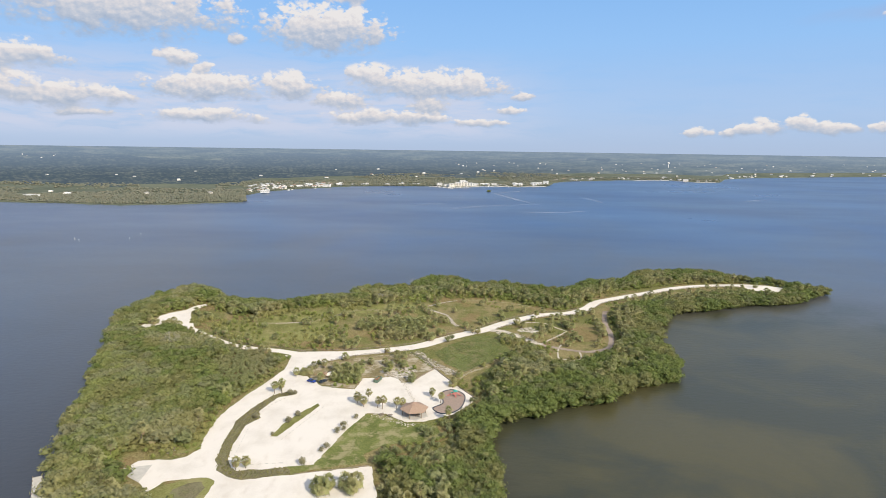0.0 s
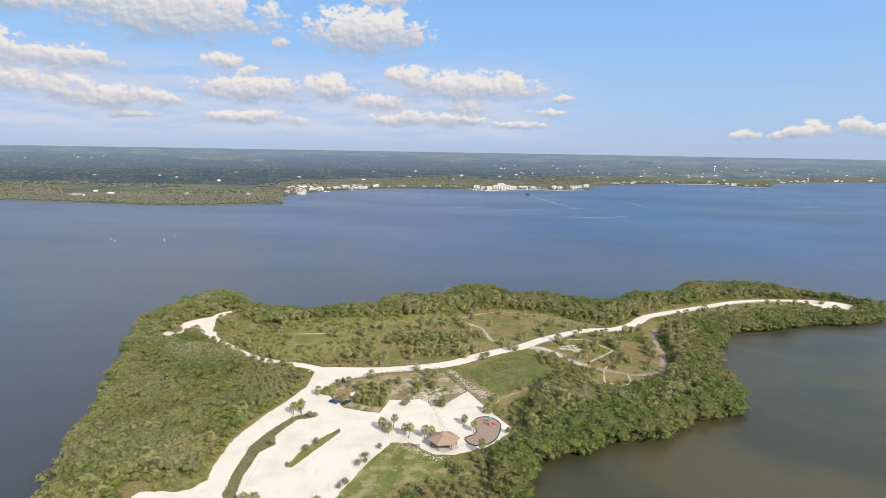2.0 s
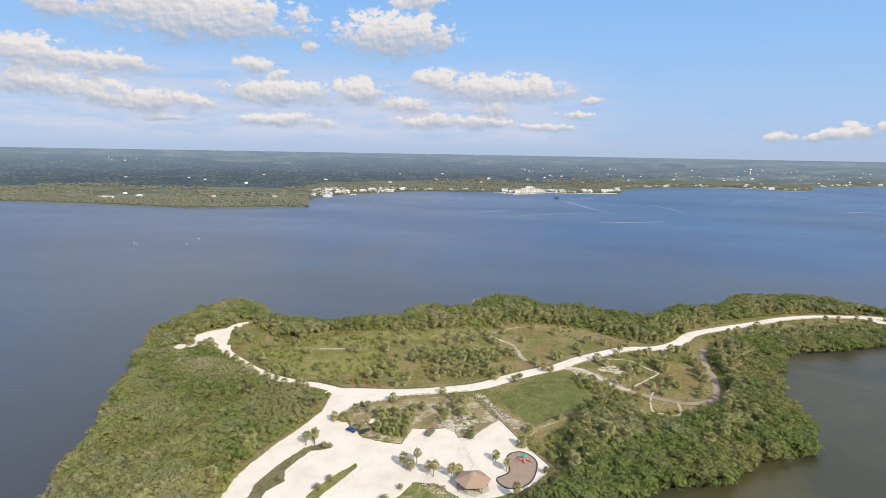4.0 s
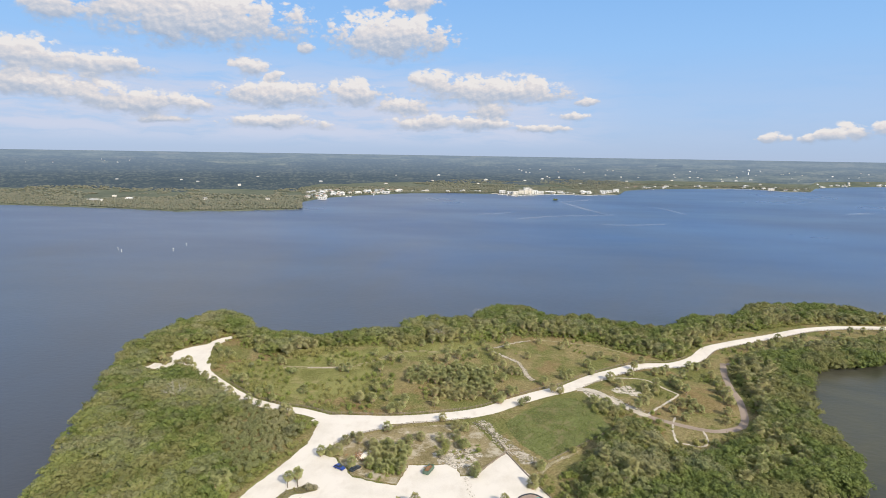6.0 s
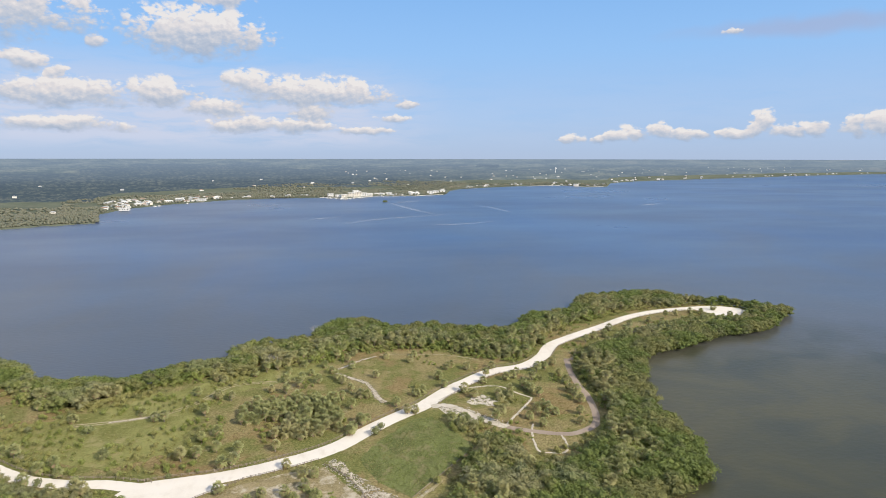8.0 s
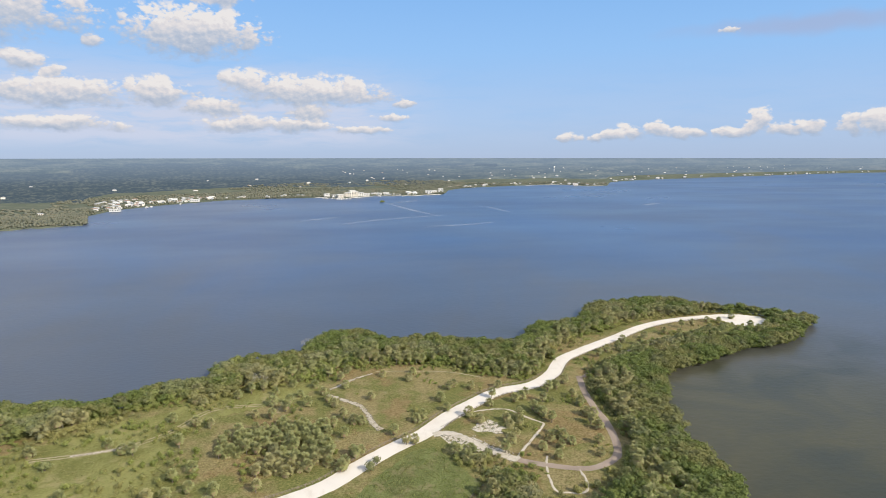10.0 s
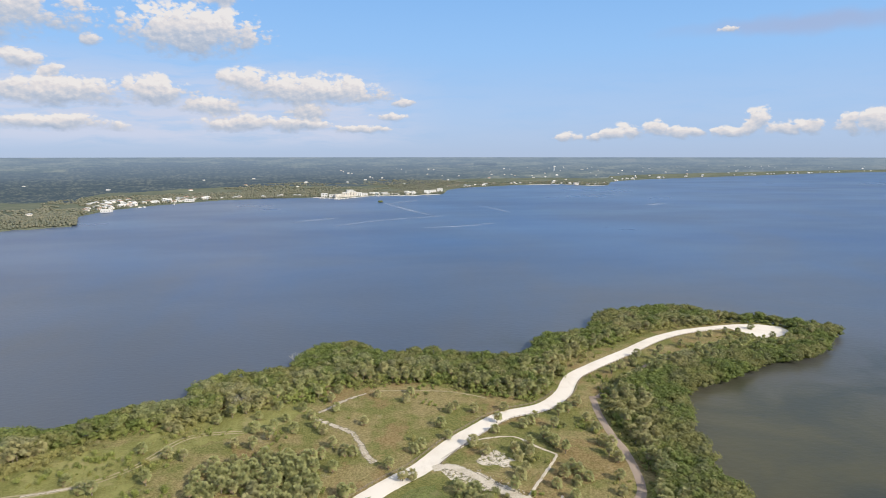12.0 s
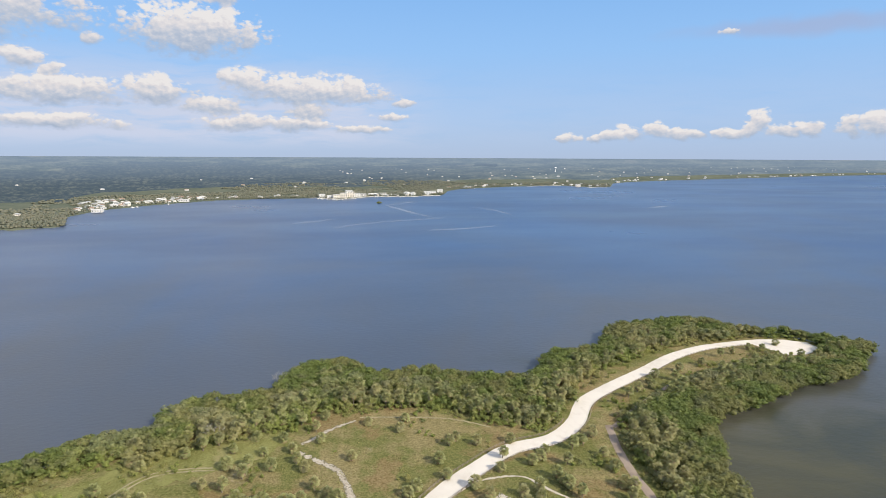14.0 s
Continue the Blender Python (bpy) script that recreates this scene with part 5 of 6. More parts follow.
WINDOW_BM = bmesh.new()
box(WINDOW_BM, (1.6, 0.12, 1.4))
WINDOW = mesh_of("window", WINDOW_BM, DARKGLASS)
HOUSES = []
for w, d, h, rise, wall, top in ((15, 10, 3.6, 2.4, FARWHITE, GREYROOF), (18, 11, 4.0, 2.6, FARWHITE, TERRACOTTA), (13, 10, 6.4, 2.2, CREAM, GREYROOF), (20, 12, 6.6, 2.8, FARWHITE, FARWHITE),
                                 (12, 9, 3.4, 2.2, CREAM, FARWHITE)):
    a, b = house_mesh(w, d, h, rise)
    HOUSES.append((w, d, h, mesh_of("wall", a, wall), mesh_of("roof", b, top)))
HOUSE_WORDS = ("white house with a pale metal roof by the water", "white house with a clay tile roof by the water", "cream two-storey house with a pale roof",
               "large white two-storey house with a white roof", "small cream cottage with a white roof")


def house(az, depth, kind, turn):
    r = float(shore_at(az)) + depth
    full = np.array((r * math.sin(az), 70 + r * math.cos(az), land_height(depth) + 0.2))
    at = drawn_in(full)
    w, d, h, wall, roof = HOUSES[kind]
    t = thing("house", at, HOUSE_WORDS[kind], "house", "houses on the far shore", turn)
    shrink = float(np.linalg.norm(at - np.array(HUB)) / np.linalg.norm(full - np.array(HUB)))
    shrink *= 0.66 if depth < 600 else 0.5
    t.scale = (shrink, shrink, shrink)
    part("wall", wall, None, t)
    part("roof", roof, None, t)
    for k in range(3 if depth < 200 else 0):
        for floor in range(1 if h < 5 else 2):
            o = part("window", WINDOW, None, t)
            o.location = (-w / 2 + w * (k + 0.5) / 3, -d / 2 - 0.03, 1.9 + 3.0 * floor)


r2 = random.Random(5)
# neighbourhoods: from azimuth, to azimuth, nearest and farthest inland, how many
for a0, a1, d0, d1, count in ((-21.0, -17.5, 8, 190, 40), (-17.5, -11.5, 8, 130, 36), (-11.5, -3.0, 12, 60, 12), (-38, -24, 60, 260, 4), (1.5, 6.0, 10, 60, 10),
                              (6.0, 9.2, 10, 90, 14), (9.8, 20, 12, 120, 18), (20, 25, 10, 140, 14), (25.5, 40, 15, 130, 28), (38, 46.5, 15, 160, 14), (-14, 12, 300, 900, 14), (14, 36, 200, 900, 20), (-38, -12, 400, 1400, 6),
                              (0, 14, 900, 2600, 16), (14, 30, 700, 3200, 18), (30, 47, 500, 3000, 24), (-44, -34, 3000, 5200, 8)):
    for _ in range(count):
        house(radians(r2.uniform(a0, a1)), r2.uniform(d0, d1), r2.choice((0, 0, 1, 2, 3, 4)), r2.uniform(-35, 35))


def block(at, size, floors, label, wall, turn=0.0):
    """A flat-roofed block of several storeys with rows of windows and a parapet."""
    t = thing("apartment_block", at, label, "building", "waterfront buildings", turn)
    w, d, h = size
    bm = bmesh.new()
    box(bm, (w, d, h), (0, 0, h / 2))
    part("wall", bm, wall, t)
    bm = bmesh.new()
    box(bm, (w + 0.8, d + 0.8, 0.7), (0, 0, h + 0.35), bevel=0.1)
    part("roof", bm, FARWHITE, t)
    across = int(w / 4)
    for f in range(floors):
        for k in range(across):
            o = part("window", WINDOW, None, t)
            o.location = (-w / 2 + w * (k + 0.5) / across, -d / 2 - 0.03, (f + 0.55) * h / floors)


for x, y, w, d, h, floors, mat, label in (
    (-44, 1688, 16, 12, 8, 2, FARWHITE, "white waterfront marina building of two storeys"), (-24, 1672, 14, 10, 6, 2, WHITE, "small white boat shed"),
    (-8, 1660, 16, 12, 8, 2, CREAM, "cream waterfront building of two storeys"), (12, 1678, 18, 12, 11, 3, CREAM, "cream waterfront hotel of three storeys"),
    (30, 1692, 16, 12, 13, 4, CREAM, "cream four-storey waterfront block"), (46, 1703, 14, 12, 9, 3, WHITE, "white waterfront annex of three storeys"),
    (24, 1735, 18, 12, 14, 4, FARWHITE, "white four-storey block behind the waterfront"), (62, 1722, 16, 10, 6, 2, FARWHITE, "white low waterfront hall"),
    (88, 1755, 22, 10, 5, 1, WHITE, "long low white boathouse"), (118, 1752, 16, 10, 6, 2, FARWHITE, "low white waterfront building"),
    (240, 1765, 18, 12, 9, 3, WHITE, "white waterfront block with a flat roof"), (262, 1798, 14, 12, 8, 2, FARWHITE, "white waterfront block near the corner"),
    (290, 1850, 16, 12, 10, 3, WHITE, "white block set back from the water"), (850, 2160, 18, 12, 8, 2, CREAM, "cream block on the far headland"),
    (-440, 1330, 18, 11, 5, 1, FARWHITE, "white waterside building by the spit"), (-350, 1575, 20, 12, 5, 1, FARWHITE, "white waterside terrace on the far shore"),
    (-845, 1130, 26, 14, 5, 1, FARWHITE, "wide white house behind the mangroves"),
):
    block((x, y, 1.6), (w, d, h), floors, label, mat, r2.uniform(-12, 12))


def shore_wobble(az):
    return noise.noise(Vector((az * 160, 0.3, 0))) * 9 + noise.noise(Vector((az * 40, 4.3, 0))) * 14


def seawall(a0, a1, label):
    """A pale wall of stone and concrete that holds the shore."""
    az = np.radians(np.arange(a0, a1, 0.12))
    rows = []
    for back, high in ((-4.6, -0.5), (-4.3, 0.8), (-3.2, 0.9), (-1.5, 1.1)):
        r = shore_at(az) + np.array([shore_wobble(a) for a in az]) + back
        rows.append(np.c_[r * np.sin(az), 70 + r * np.cos(az), np.full(len(az), high)])
    n = len(az)
    tris = []
    for k in range(3):
        for i in range(n - 1):
            a, b = k * n + i, k * n + i + 1
            tris += [(a, b, b + n), (a, b + n, a + n)]
    tagged(new("seawall", mesh_from("seawall", np.concatenate(rows), tris, CONCRETE)), label, "seawall", kind="structure")


seawall(-2.6, 9.4, "pale seawall of the marina front")
seawall(17.5, 24.8, "pale seawall on the far headland")


def boat_meshes():
    """A white motor cruiser: hull with a pointed bow, cabin and windscreen."""
    hull = bmesh.new()
    ring = [(-4.5, 1.3), (-4.5, -1.3), (1.0, -1.5), (3.2, -1.0), (5.0, 0.0), (3.2, 1.0), (1.0, 1.5)]
    low = [hull.verts.new((x * 0.9, y * 0.7, -0.3)) for x, y in ring]
    top = [hull.verts.new((x, y, 1.2 + max(x, 0) * 0.08)) for x, y in ring]
    hull.faces.new(top)
    hull.faces.new(low[::-1])
    for k in range(7):
        hull.faces.new((low[k], low[(k + 1) % 7], top[(k + 1) % 7], top[k]))
    bmesh.ops.recalc_face_normals(hull, faces=hull.faces)
    cabin = box(bmesh.new(), (3.6, 2.0, 1.3), (-0.8, 0, 1.85), bevel=0.2)
    glass = box(bmesh.new(), (3.0, 2.06, 0.45), (-0.7, 0, 2.05), bevel=0.05)
    mast = tube(bmesh.new(), (-0.4, 0, 2.4), (-0.4, 0, 7.5), 0.10, 0.05, 6)
    return mesh_of("hull", hull, WHITE), mesh_of("cabin", cabin, FARWHITE), mesh_of("windscreen", glass, DARKGLASS), mesh_of("mast", mast, GREYROOF)


BOAT = boat_meshes()


def boat(az, off, turn, masted):
    r = float(shore_at(az)) + shore_wobble(az) - off
    t = thing("boat", (r * math.sin(az), 70 + r * math.cos(az), 0.0), "white cabin boat moored off the marina", "boat", "moored boats", turn)
    for mesh, name in zip(BOAT, ("hull", "cabin", "windscreen", "mast")):
        if masted or name != "mast":
            part(name, mesh, None, t)


def dock(az, long):
    """A timber jetty on piles that runs out from the seawall."""
    r = float(shore_at(az)) + shore_wobble(az) - 4.0
    t = thing("dock", (r * math.sin(az), 70 + r * math.cos(az), 0.0), "narrow pale timber dock on piles", "dock", "marina docks", -math.degrees(az))
    part("deck", box(bmesh.new(), (2.2, long, 0.25), (0, -long / 2, 1.3), bevel=0.03), CONCRETE, t)
    for k in range(1, int(long / 7) + 1):
        for x in (-1.0, 1.0):
            part("pile", tube(bmesh.new(), (x, -k * 7.0, -1.5), (x, -k * 7.0, 2.2), 0.2, None, 6), TIMBER, t)


for q, long in ((-1.7, 34), (-0.9, 42), (-0.1, 38), (0.8, 30), (2.6, 26), (-19.0, 18), (-16.6, 16), (-14.2, 20), (12.4, 22), (21.0, 26)):
    dock(radians(q), long)
for k in range(26):
    boat(radians(r2.uniform(-2.1, 1.5)), r2.uniform(9, 40), r2.uniform(70, 110), k % 3 == 0)
for k in range(12):
    boat(radians(r2.choice((-19.5, -17.0, -14.5, 3.2, 6.0, 12.6)) + r2.uniform(-0.5, 0.5)), r2.uniform(8, 22), r2.uniform(60, 120), k % 4 == 0)


def water_tower():
    t = thing("water_tower", drawn_in((1300, 3590, 2)), "pale water tower above the far woods", "water tower")
    bm = bmesh.new()
    tube(bm, (0, 0, 0), (0, 0, 30), 2.4, 1.8, 10)
    part("shaft", bm, WHITE, t)
    bm = bmesh.new()
    bmesh.ops.create_uvsphere(bm, u_segments=14, v_segments=8, radius=6.5, matrix=pose(0, 0, 34) @ Matrix.Diagonal((1, 1, 0.75, 1)))
    part("tank", bm, WHITE, t)


water_tower()


def islet():
    spots = np.array([(89 + 9 * math.cos(k) * (k % 3) / 2.2, 1495 + 5 * math.sin(k * 1.7)) for k in range(14)])
    strew("islet_wood", SHRUBS, spots, MANGROVE, "tiny dark mangrove islet in the bay", "islet", (1.2, 1.9), z=0.0)


islet()


def marker(x, y):
    t = thing("channel_marker", (x, y, -1.0), "white channel marker post standing in the bay", "channel marker", "channel markers")
    bm = bmesh.new()
    tube(bm, (0, 0, 0), (0, 0, 4.0), 0.15, 0.13, 8)
    part("post", bm, WHITE, t)
    bm = bmesh.new()
    box(bm, (0.9, 0.12, 0.9), (0, -0.2, 3.7), bevel=0.03)
    part("sign", bm, WHITE, t)


for x, y in ((-426, 626), (-414, 615), (-373, 668), (-367, 633)):
    marker(x, y)


def wake(points, width):
    """A boat's foam trail: a tapering, thinning film on the water."""
    line = smooth(points, step=6.0)
    n = len(line)
    d = np.gradient(line, axis=0)
    d /= np.linalg.norm(d, axis=1, keepdims=True)
    side = np.c_[-d[:, 1], d[:, 0]]
    run = np.linspace(0, 1, n)
    half = width * (0.35 + 0.65 * np.sin(math.pi * run) ** 0.7)[:, None] / 2
    rows = [np.c_[line + side * half * k, np.full(n, 0.03)] for k in (-1.0, -0.4, 0.4, 1.0)]
    fade = np.concatenate([np.sin(math.pi * run) ** 0.5 * q for q in (0.0, 1.0, 1.0, 0.0)])
    tris = []
    for k in range(3):
        for i in range(n - 1):
            a, b = k * n + i, k * n + i + 1
            tris += [(a, b, b + n), (a, b + n, a + n)]
    me = mesh_from("wake", np.concatenate(rows), tris, FOAM)
    me.attributes.new("foam", "FLOAT", "POINT").data.foreach_set("value", fade.astype(np.float32))
    tagged(new("wake", me), "thin pale foam trail on the bay", "wake", "foam trails", "stuff")


wake([(-80, 1106), (-73, 1116), (-40, 1142), (-8, 1170)], 16)
wake([(-14, 1040), (-8, 1048), (58, 1112), (131, 1148), (193, 1179)], 14)
wake([(120, 998), (134, 1003), (194, 1016), (249, 1047)], 14)
wake([(96, 1480), (117, 1370), (146, 1240), (175, 1150)], 13)
wake([(100, 1448), (106, 1456), (184, 1549)], 16)
wake([(269, 1383), (302, 1334), (320, 1203)], 11)
wake([(655, 1316), (665, 1322), (700, 1342), (733, 1360)], 22)


# ---- things on the point ----
def pavilion():
    t = thing("pavilion", (-10.5, 207.0, GRADE), "six-sided open pavilion with a brown shingle roof", "pavilion", turn=12)
    bm = bmesh.new()
    bmesh.ops.create_cone(bm, cap_ends=True, segments=6, radius1=6.0, radius2=5.9, depth=0.3, matrix=pose(0, 0, 0.1))
    part("floor_slab", bm, CONCRETE, t, "pale concrete slab")
    posts = bmesh.new()
    box(posts, (0.3, 0.3, 2.6), (0, 0, 1.5), bevel=0.02)
    post = mesh_of("post", posts, TIMBER)
    for k in range(6):
        a = k * math.tau / 6
        o = part("post", post, None, t)
        o.location = (4.7 * math.cos(a), 4.7 * math.sin(a), 0)
    bm = bmesh.new()
    for k in range(6):
        a, b = k * math.tau / 6, (k + 1) * math.tau / 6
        tube(bm, (4.7 * math.cos(a), 4.7 * math.sin(a), 2.75), (4.7 * math.cos(b), 4.7 * math.sin(b), 2.75), 0.14, None, 4)
    part("ring_beam", bm, TIMBER, t)
    # roof: six slopes in stepped courses, and a small raised cap
    courses = 9
    for side in range(6):
        a, b = side * math.tau / 6, (side + 1) * math.tau / 6
        slope = bmesh.new()
        for c in range(courses):
            r0, r1 = 6.0 - c * 0.58, 6.0 - (c + 1) * 0.58 - 0.06
            z0, z1 = 2.75 + c * 0.235, 2.75 + (c + 1) * 0.235
            q = [(r0 * math.cos(a), r0 * math.sin(a), z0), (r0 * math.cos(b), r0 * math.sin(b), z0), (r1 * math.cos(b), r1 * math.sin(b), z1), (r1 * math.cos(a), r1 * math.sin(a), z1)]
            up = [slope.verts.new((x, y, z + 0.09)) for x, y, z in q]
            low = [slope.verts.new((x, y, z)) for x, y, z in q[:2]]
            slope.faces.new(up)
            slope.faces.new((low[0], low[1], up[1], up[0]))
        part("roof_slope", slope, ROOF, t)
    bm = bmesh.new()
    bmesh.ops.create_cone(bm, cap_ends=True, segments=6, radius1=1.9, radius2=0.25, depth=0.7, matrix=pose(0, 0, 5.05))
    part("roof_cap", bm, ROOF, t)


pavilion()


def picnic_table(x, y, turn):
    t = thing("picnic_table", (x, y, GRADE + 0.2), "weathered timber picnic table with benches", "picnic table", "picnic tables", turn)
    bm = bmesh.new()
    for k in range(5):
        box(bm, (1.9, 0.14, 0.05), (0, -0.32 + 0.16 * k, 0.76))
    part("tabletop", bm, TIMBER, t)
    for s in (-0.72, 0.72):
        bm = bmesh.new()
        box(bm, (1.9, 0.26, 0.05), (0, s, 0.45))
        part("bench", bm, TIMBER, t)
    for s in (-0.7, 0.7):
        bm = bmesh.new()
        for q in (-1, 1):
            box(bm, (0.08, 0.08, 0.95), (s, q * 0.42, 0.38), (q * 28, 0, 0))
        box(bm, (0.08, 1.5, 0.08), (s, 0, 0.41))
        part("leg_frame", bm, TIMBER, t)


for x, y, a in ((-12, 208, 20), (-9, 205, 80), (-9, 210, 130), (-23.5, 205.2, 35), (-20, 204.5, 10)):
    picnic_table(x, y, a)

PLAY = [(-3, 213), (1, 218), (0, 226), (1, 230), (5, 232), (9, 229), (10.5, 224), (9, 215), (6, 210), (2, 208), (-1, 209)]
play_line = smooth(PLAY, closed=True, step=0.8)
tagged(slab("pavement", play_line, GRADE + 0.14, MULCH), "brown rubber mulch bed of the playground", "play surface", kind="structure")


def kerb(line, label):
    n = len(line)
    t = thing("kerb", (0, 0, GRADE), label, "kerb")
    for k in range(0, n, 3):
        bm = bmesh.new()
        for j in range(k, min(k + 3, n)):
            a, b = line[j], line[(j + 1) % n]
            d = b - a
            box(bm, (float(np.hypot(*d)) + 0.06, 0.32, 0.45), (*((a + b) / 2), 0.12), (0, 0, math.degrees(math.atan2(d[1], d[0]))))
        part("timber", bm, DARKPAINT, t)


kerb(play_line, "dark low kerb round the playground")


def playset():
    t = thing("playset", (5.6, 226.0, GRADE + 0.14), "playground climbing frame with teal roof and red slides", "playset", turn=15)
    for x in (-1.8, 0, 1.8):
        for y in (-0.9, 0.9):
            bm = bmesh.new()
            tube(bm, (x, y, 0), (x, y, 2.9 if x > -1 else 2.2), 0.07, None, 8)
            part("post", bm, STEEL, t)
    for x, z in ((-0.9, 1.1), (0.9, 1.5)):
        bm = bmesh.new()
        box(bm, (1.75, 1.75, 0.08), (x, 0, z), bevel=0.02)
        part("deck", bm, STEEL, t)
    bm = bmesh.new()
    bmesh.ops.create_cone(bm, cap_ends=True, segments=4, radius1=1.75, radius2=0.1, depth=0.9, matrix=pose(0.9, 0, 3.25, 0, 0, 45))
    part("canopy", bm, TEAL, t, "teal pointed canopy")
    for x, top, out, side in ((-1.8, 1.1, -1, 0.0), (0.4, 1.5, 0, -1), (1.8, 1.5, 1, -0.6)):
        bm = bmesh.new()
        a, b = Vector((x, side * 0.9, top)), Vector((x + out * 2.3, side * 0.9 + side * 2.3, 0.15))
        d = (b - a)
        s = Vector((-d.y, d.x, 0)).normalized() * 0.38
        for q, w, lift in ((0, 0.70, 0.0), (-1, 0.09, 0.16), (1, 0.09, 0.16)):
            c = s * q
            n = s.normalized() * w / 2
            up = Vector((0, 0, 0.07 + lift))
            vs = [bm.verts.new(p) for p in (a + c - n, b + c - n, b + c + n, a + c + n, a + c - n + up, b + c - n + up, b + c + n + up, a + c + n + up)]
            for f in ((0, 1, 2, 3), (4, 7, 6, 5), (0, 4, 5, 1), (1, 5, 6, 2), (2, 6, 7, 3), (3, 7, 4, 0)):
                bm.faces.new([vs[i] for i in f])
        part("slide", bm, RED, t, "red plastic slide")
    for x, z in ((-0.9, 1.5), (0.9, 1.95)):
        for y in (-0.9, 0.9):
            bm = bmesh.new()
            box(bm, (1.6, 0.06, 0.7), (x, y, z), bevel=0.02)
            part("panel", bm, RED if y < 0 else TEAL, t)
    t.scale = (0.72, 0.72, 0.72)


playset()


def dumpster():
    t = thing("dumpster", (-29.8, 240.2, GRADE + 0.08), "green steel dumpster full of broken timber", "dumpster", turn=72)
    L, W, H = 4.8, 2.0, 1.2
    for y in (-W / 2, W / 2):
        bm = bmesh.new()
        box(bm, (L, 0.08, H), (0, y, H / 2 + 0.2))
        for k in range(8):
            box(bm, (0.12, 0.12, H), (-L / 2 + L * (k + 0.5) / 8, y * 1.04, H / 2 + 0.2))
        box(bm, (L, 0.16, 0.14), (0, y, H + 0.2), bevel=0.02)
        part("side", bm, GREENSTEEL, t)
    for x in (-L / 2, L / 2):
        bm = bmesh.new()
        box(bm, (0.08, W, H), (x, 0, H / 2 + 0.2))
        box(bm, (0.16, W, 0.14), (x, 0, H + 0.2), bevel=0.02)
        part("end", bm, GREENSTEEL, t)
    bm = bmesh.new()
    box(bm, (L, W, 0.12), (0, 0, 0.2))
    part("base", bm, GREENSTEEL, t)
    r = random.Random(8)
    for k in range(36):
        bm = bmesh.new()
        box(bm, (r.uniform(0.8, 2.4), r.uniform(0.08, 0.3), r.uniform(0.04, 0.14)))
        o = part("plank", bm, SCRAP if r.random() < 0.75 else TIMBER, t)
        o.matrix_basis = pose(r.uniform(-1.6, 1.6), r.uniform(-0.55, 0.55), r.uniform(0.9, 1.5), r.uniform(-15, 15), r.uniform(-15, 15), r.uniform(0, 180))


dumpster()


def car(x, y, turn, paint, label):
    """A parked car: shaped body, glazed cabin, wheels."""
    t = thing("car", (x, y, GRADE + 0.08), label, "car", "parked cars", turn)

    def loft(rows, half):
        bm = bmesh.new()
        left = [bm.verts.new((px, -half * w, pz)) for px, pz, w in rows]
        right = [bm.verts.new((px, half * w, pz)) for px, pz, w in rows]
        n = len(rows)
        for k in range(n):
            bm.faces.new((left[k], left[(k + 1) % n], right[(k + 1) % n], right[k]))
        bm.faces.new(left[::-1])
        bm.faces.new(right)
        bmesh.ops.recalc_face_normals(bm, faces=bm.faces)
        bmesh.ops.bevel(bm, geom=bm.edges[:], offset=0.05, segments=2, affect="EDGES")
        return bm

    part("body", loft([(-2.1, 0.3, 0.95), (-2.15, 0.75, 0.95), (-1.6, 0.95, 1), (0.9, 0.95, 1), (2.0, 0.78, 0.95), (2.15, 0.5, 0.9), (2.0, 0.28, 0.92)], 0.87), paint, t)
    part("cabin", loft([(-1.7, 0.9, 0.95), (-1.2, 1.4, 0.82), (0.2, 1.42, 0.82), (1.0, 0.92, 0.95)], 0.8), DARKGLASS, t)
    bm = bmesh.new()
    box(bm, (1.35, 1.3, 0.05), (-0.5, 0, 1.44), bevel=0.02)
    part("roof", bm, paint, t)
    for px in (-1.3, 1.35):
        for py in (-0.78, 0.78):
            bm = bmesh.new()
            tube(bm, (px, py - 0.1, 0.32), (px, py + 0.1, 0.32), 0.32, None, 14)
            w = part("wheel", bm, RUBBER, t)
            bm = bmesh.new()
            tube(bm, (px, py - 0.115, 0.32), (px, py + 0.115, 0.32), 0.18, None, 10)
            part("rim", bm, STEEL, w)


car(-60.0, 237.3, -25, BLUE, "blue car parked on sand beside the scrub")
car(-54.6, 237.4, 60, DARKPAINT, "dark car parked half under the palms")


def timber_pile():
    t = thing("timber_pile", (-55.5, 246.5, GRADE + 0.12), "loose pile of broken brown timber", "timber pile")
    r = random.Random(13)
    for k in range(60):
        bm = bmesh.new()
        box(bm, (r.uniform(0.8, 3.0), r.uniform(0.1, 0.35), r.uniform(0.06, 0.18)))
        o = part("plank", bm, r.choice((SCRAP, SCRAP, TIMBER, ROCK)), t)
        q = abs(r.gauss(0, 1))
        a = r.uniform(0, math.tau)
        o.matrix_basis = pose(q * 1.6 * math.cos(a), q * 1.9 * math.sin(a), max(0.1, 0.9 - q * 0.4) * r.uniform(0.3, 1), r.uniform(-12, 12), r.uniform(-12, 12), r.uniform(0, 180))


timber_pile()


def sand_mound(x, y, w, d, h, turn):
    bm = bmesh.new()
    bmesh.ops.create_icosphere(bm, subdivisions=4, radius=1.0)
    for v in bm.verts:
        k = 1 + 0.25 * noise.noise(v.co * 1.7) + 0.1 * noise.noise(v.co * 5)
        v.co = Vector((v.co.x * w * k, v.co.y * d * k, max(v.co.z, -0.15) * h * k))
    ob = new("sand_mound", mesh_of("sand_mound", bm, SAND))
    ob.matrix_basis = pose(x, y, GRADE + 0.1, 0, 0, turn)
    tagged(ob, "pale heap of tipped sand in the scrub", "sand mound")


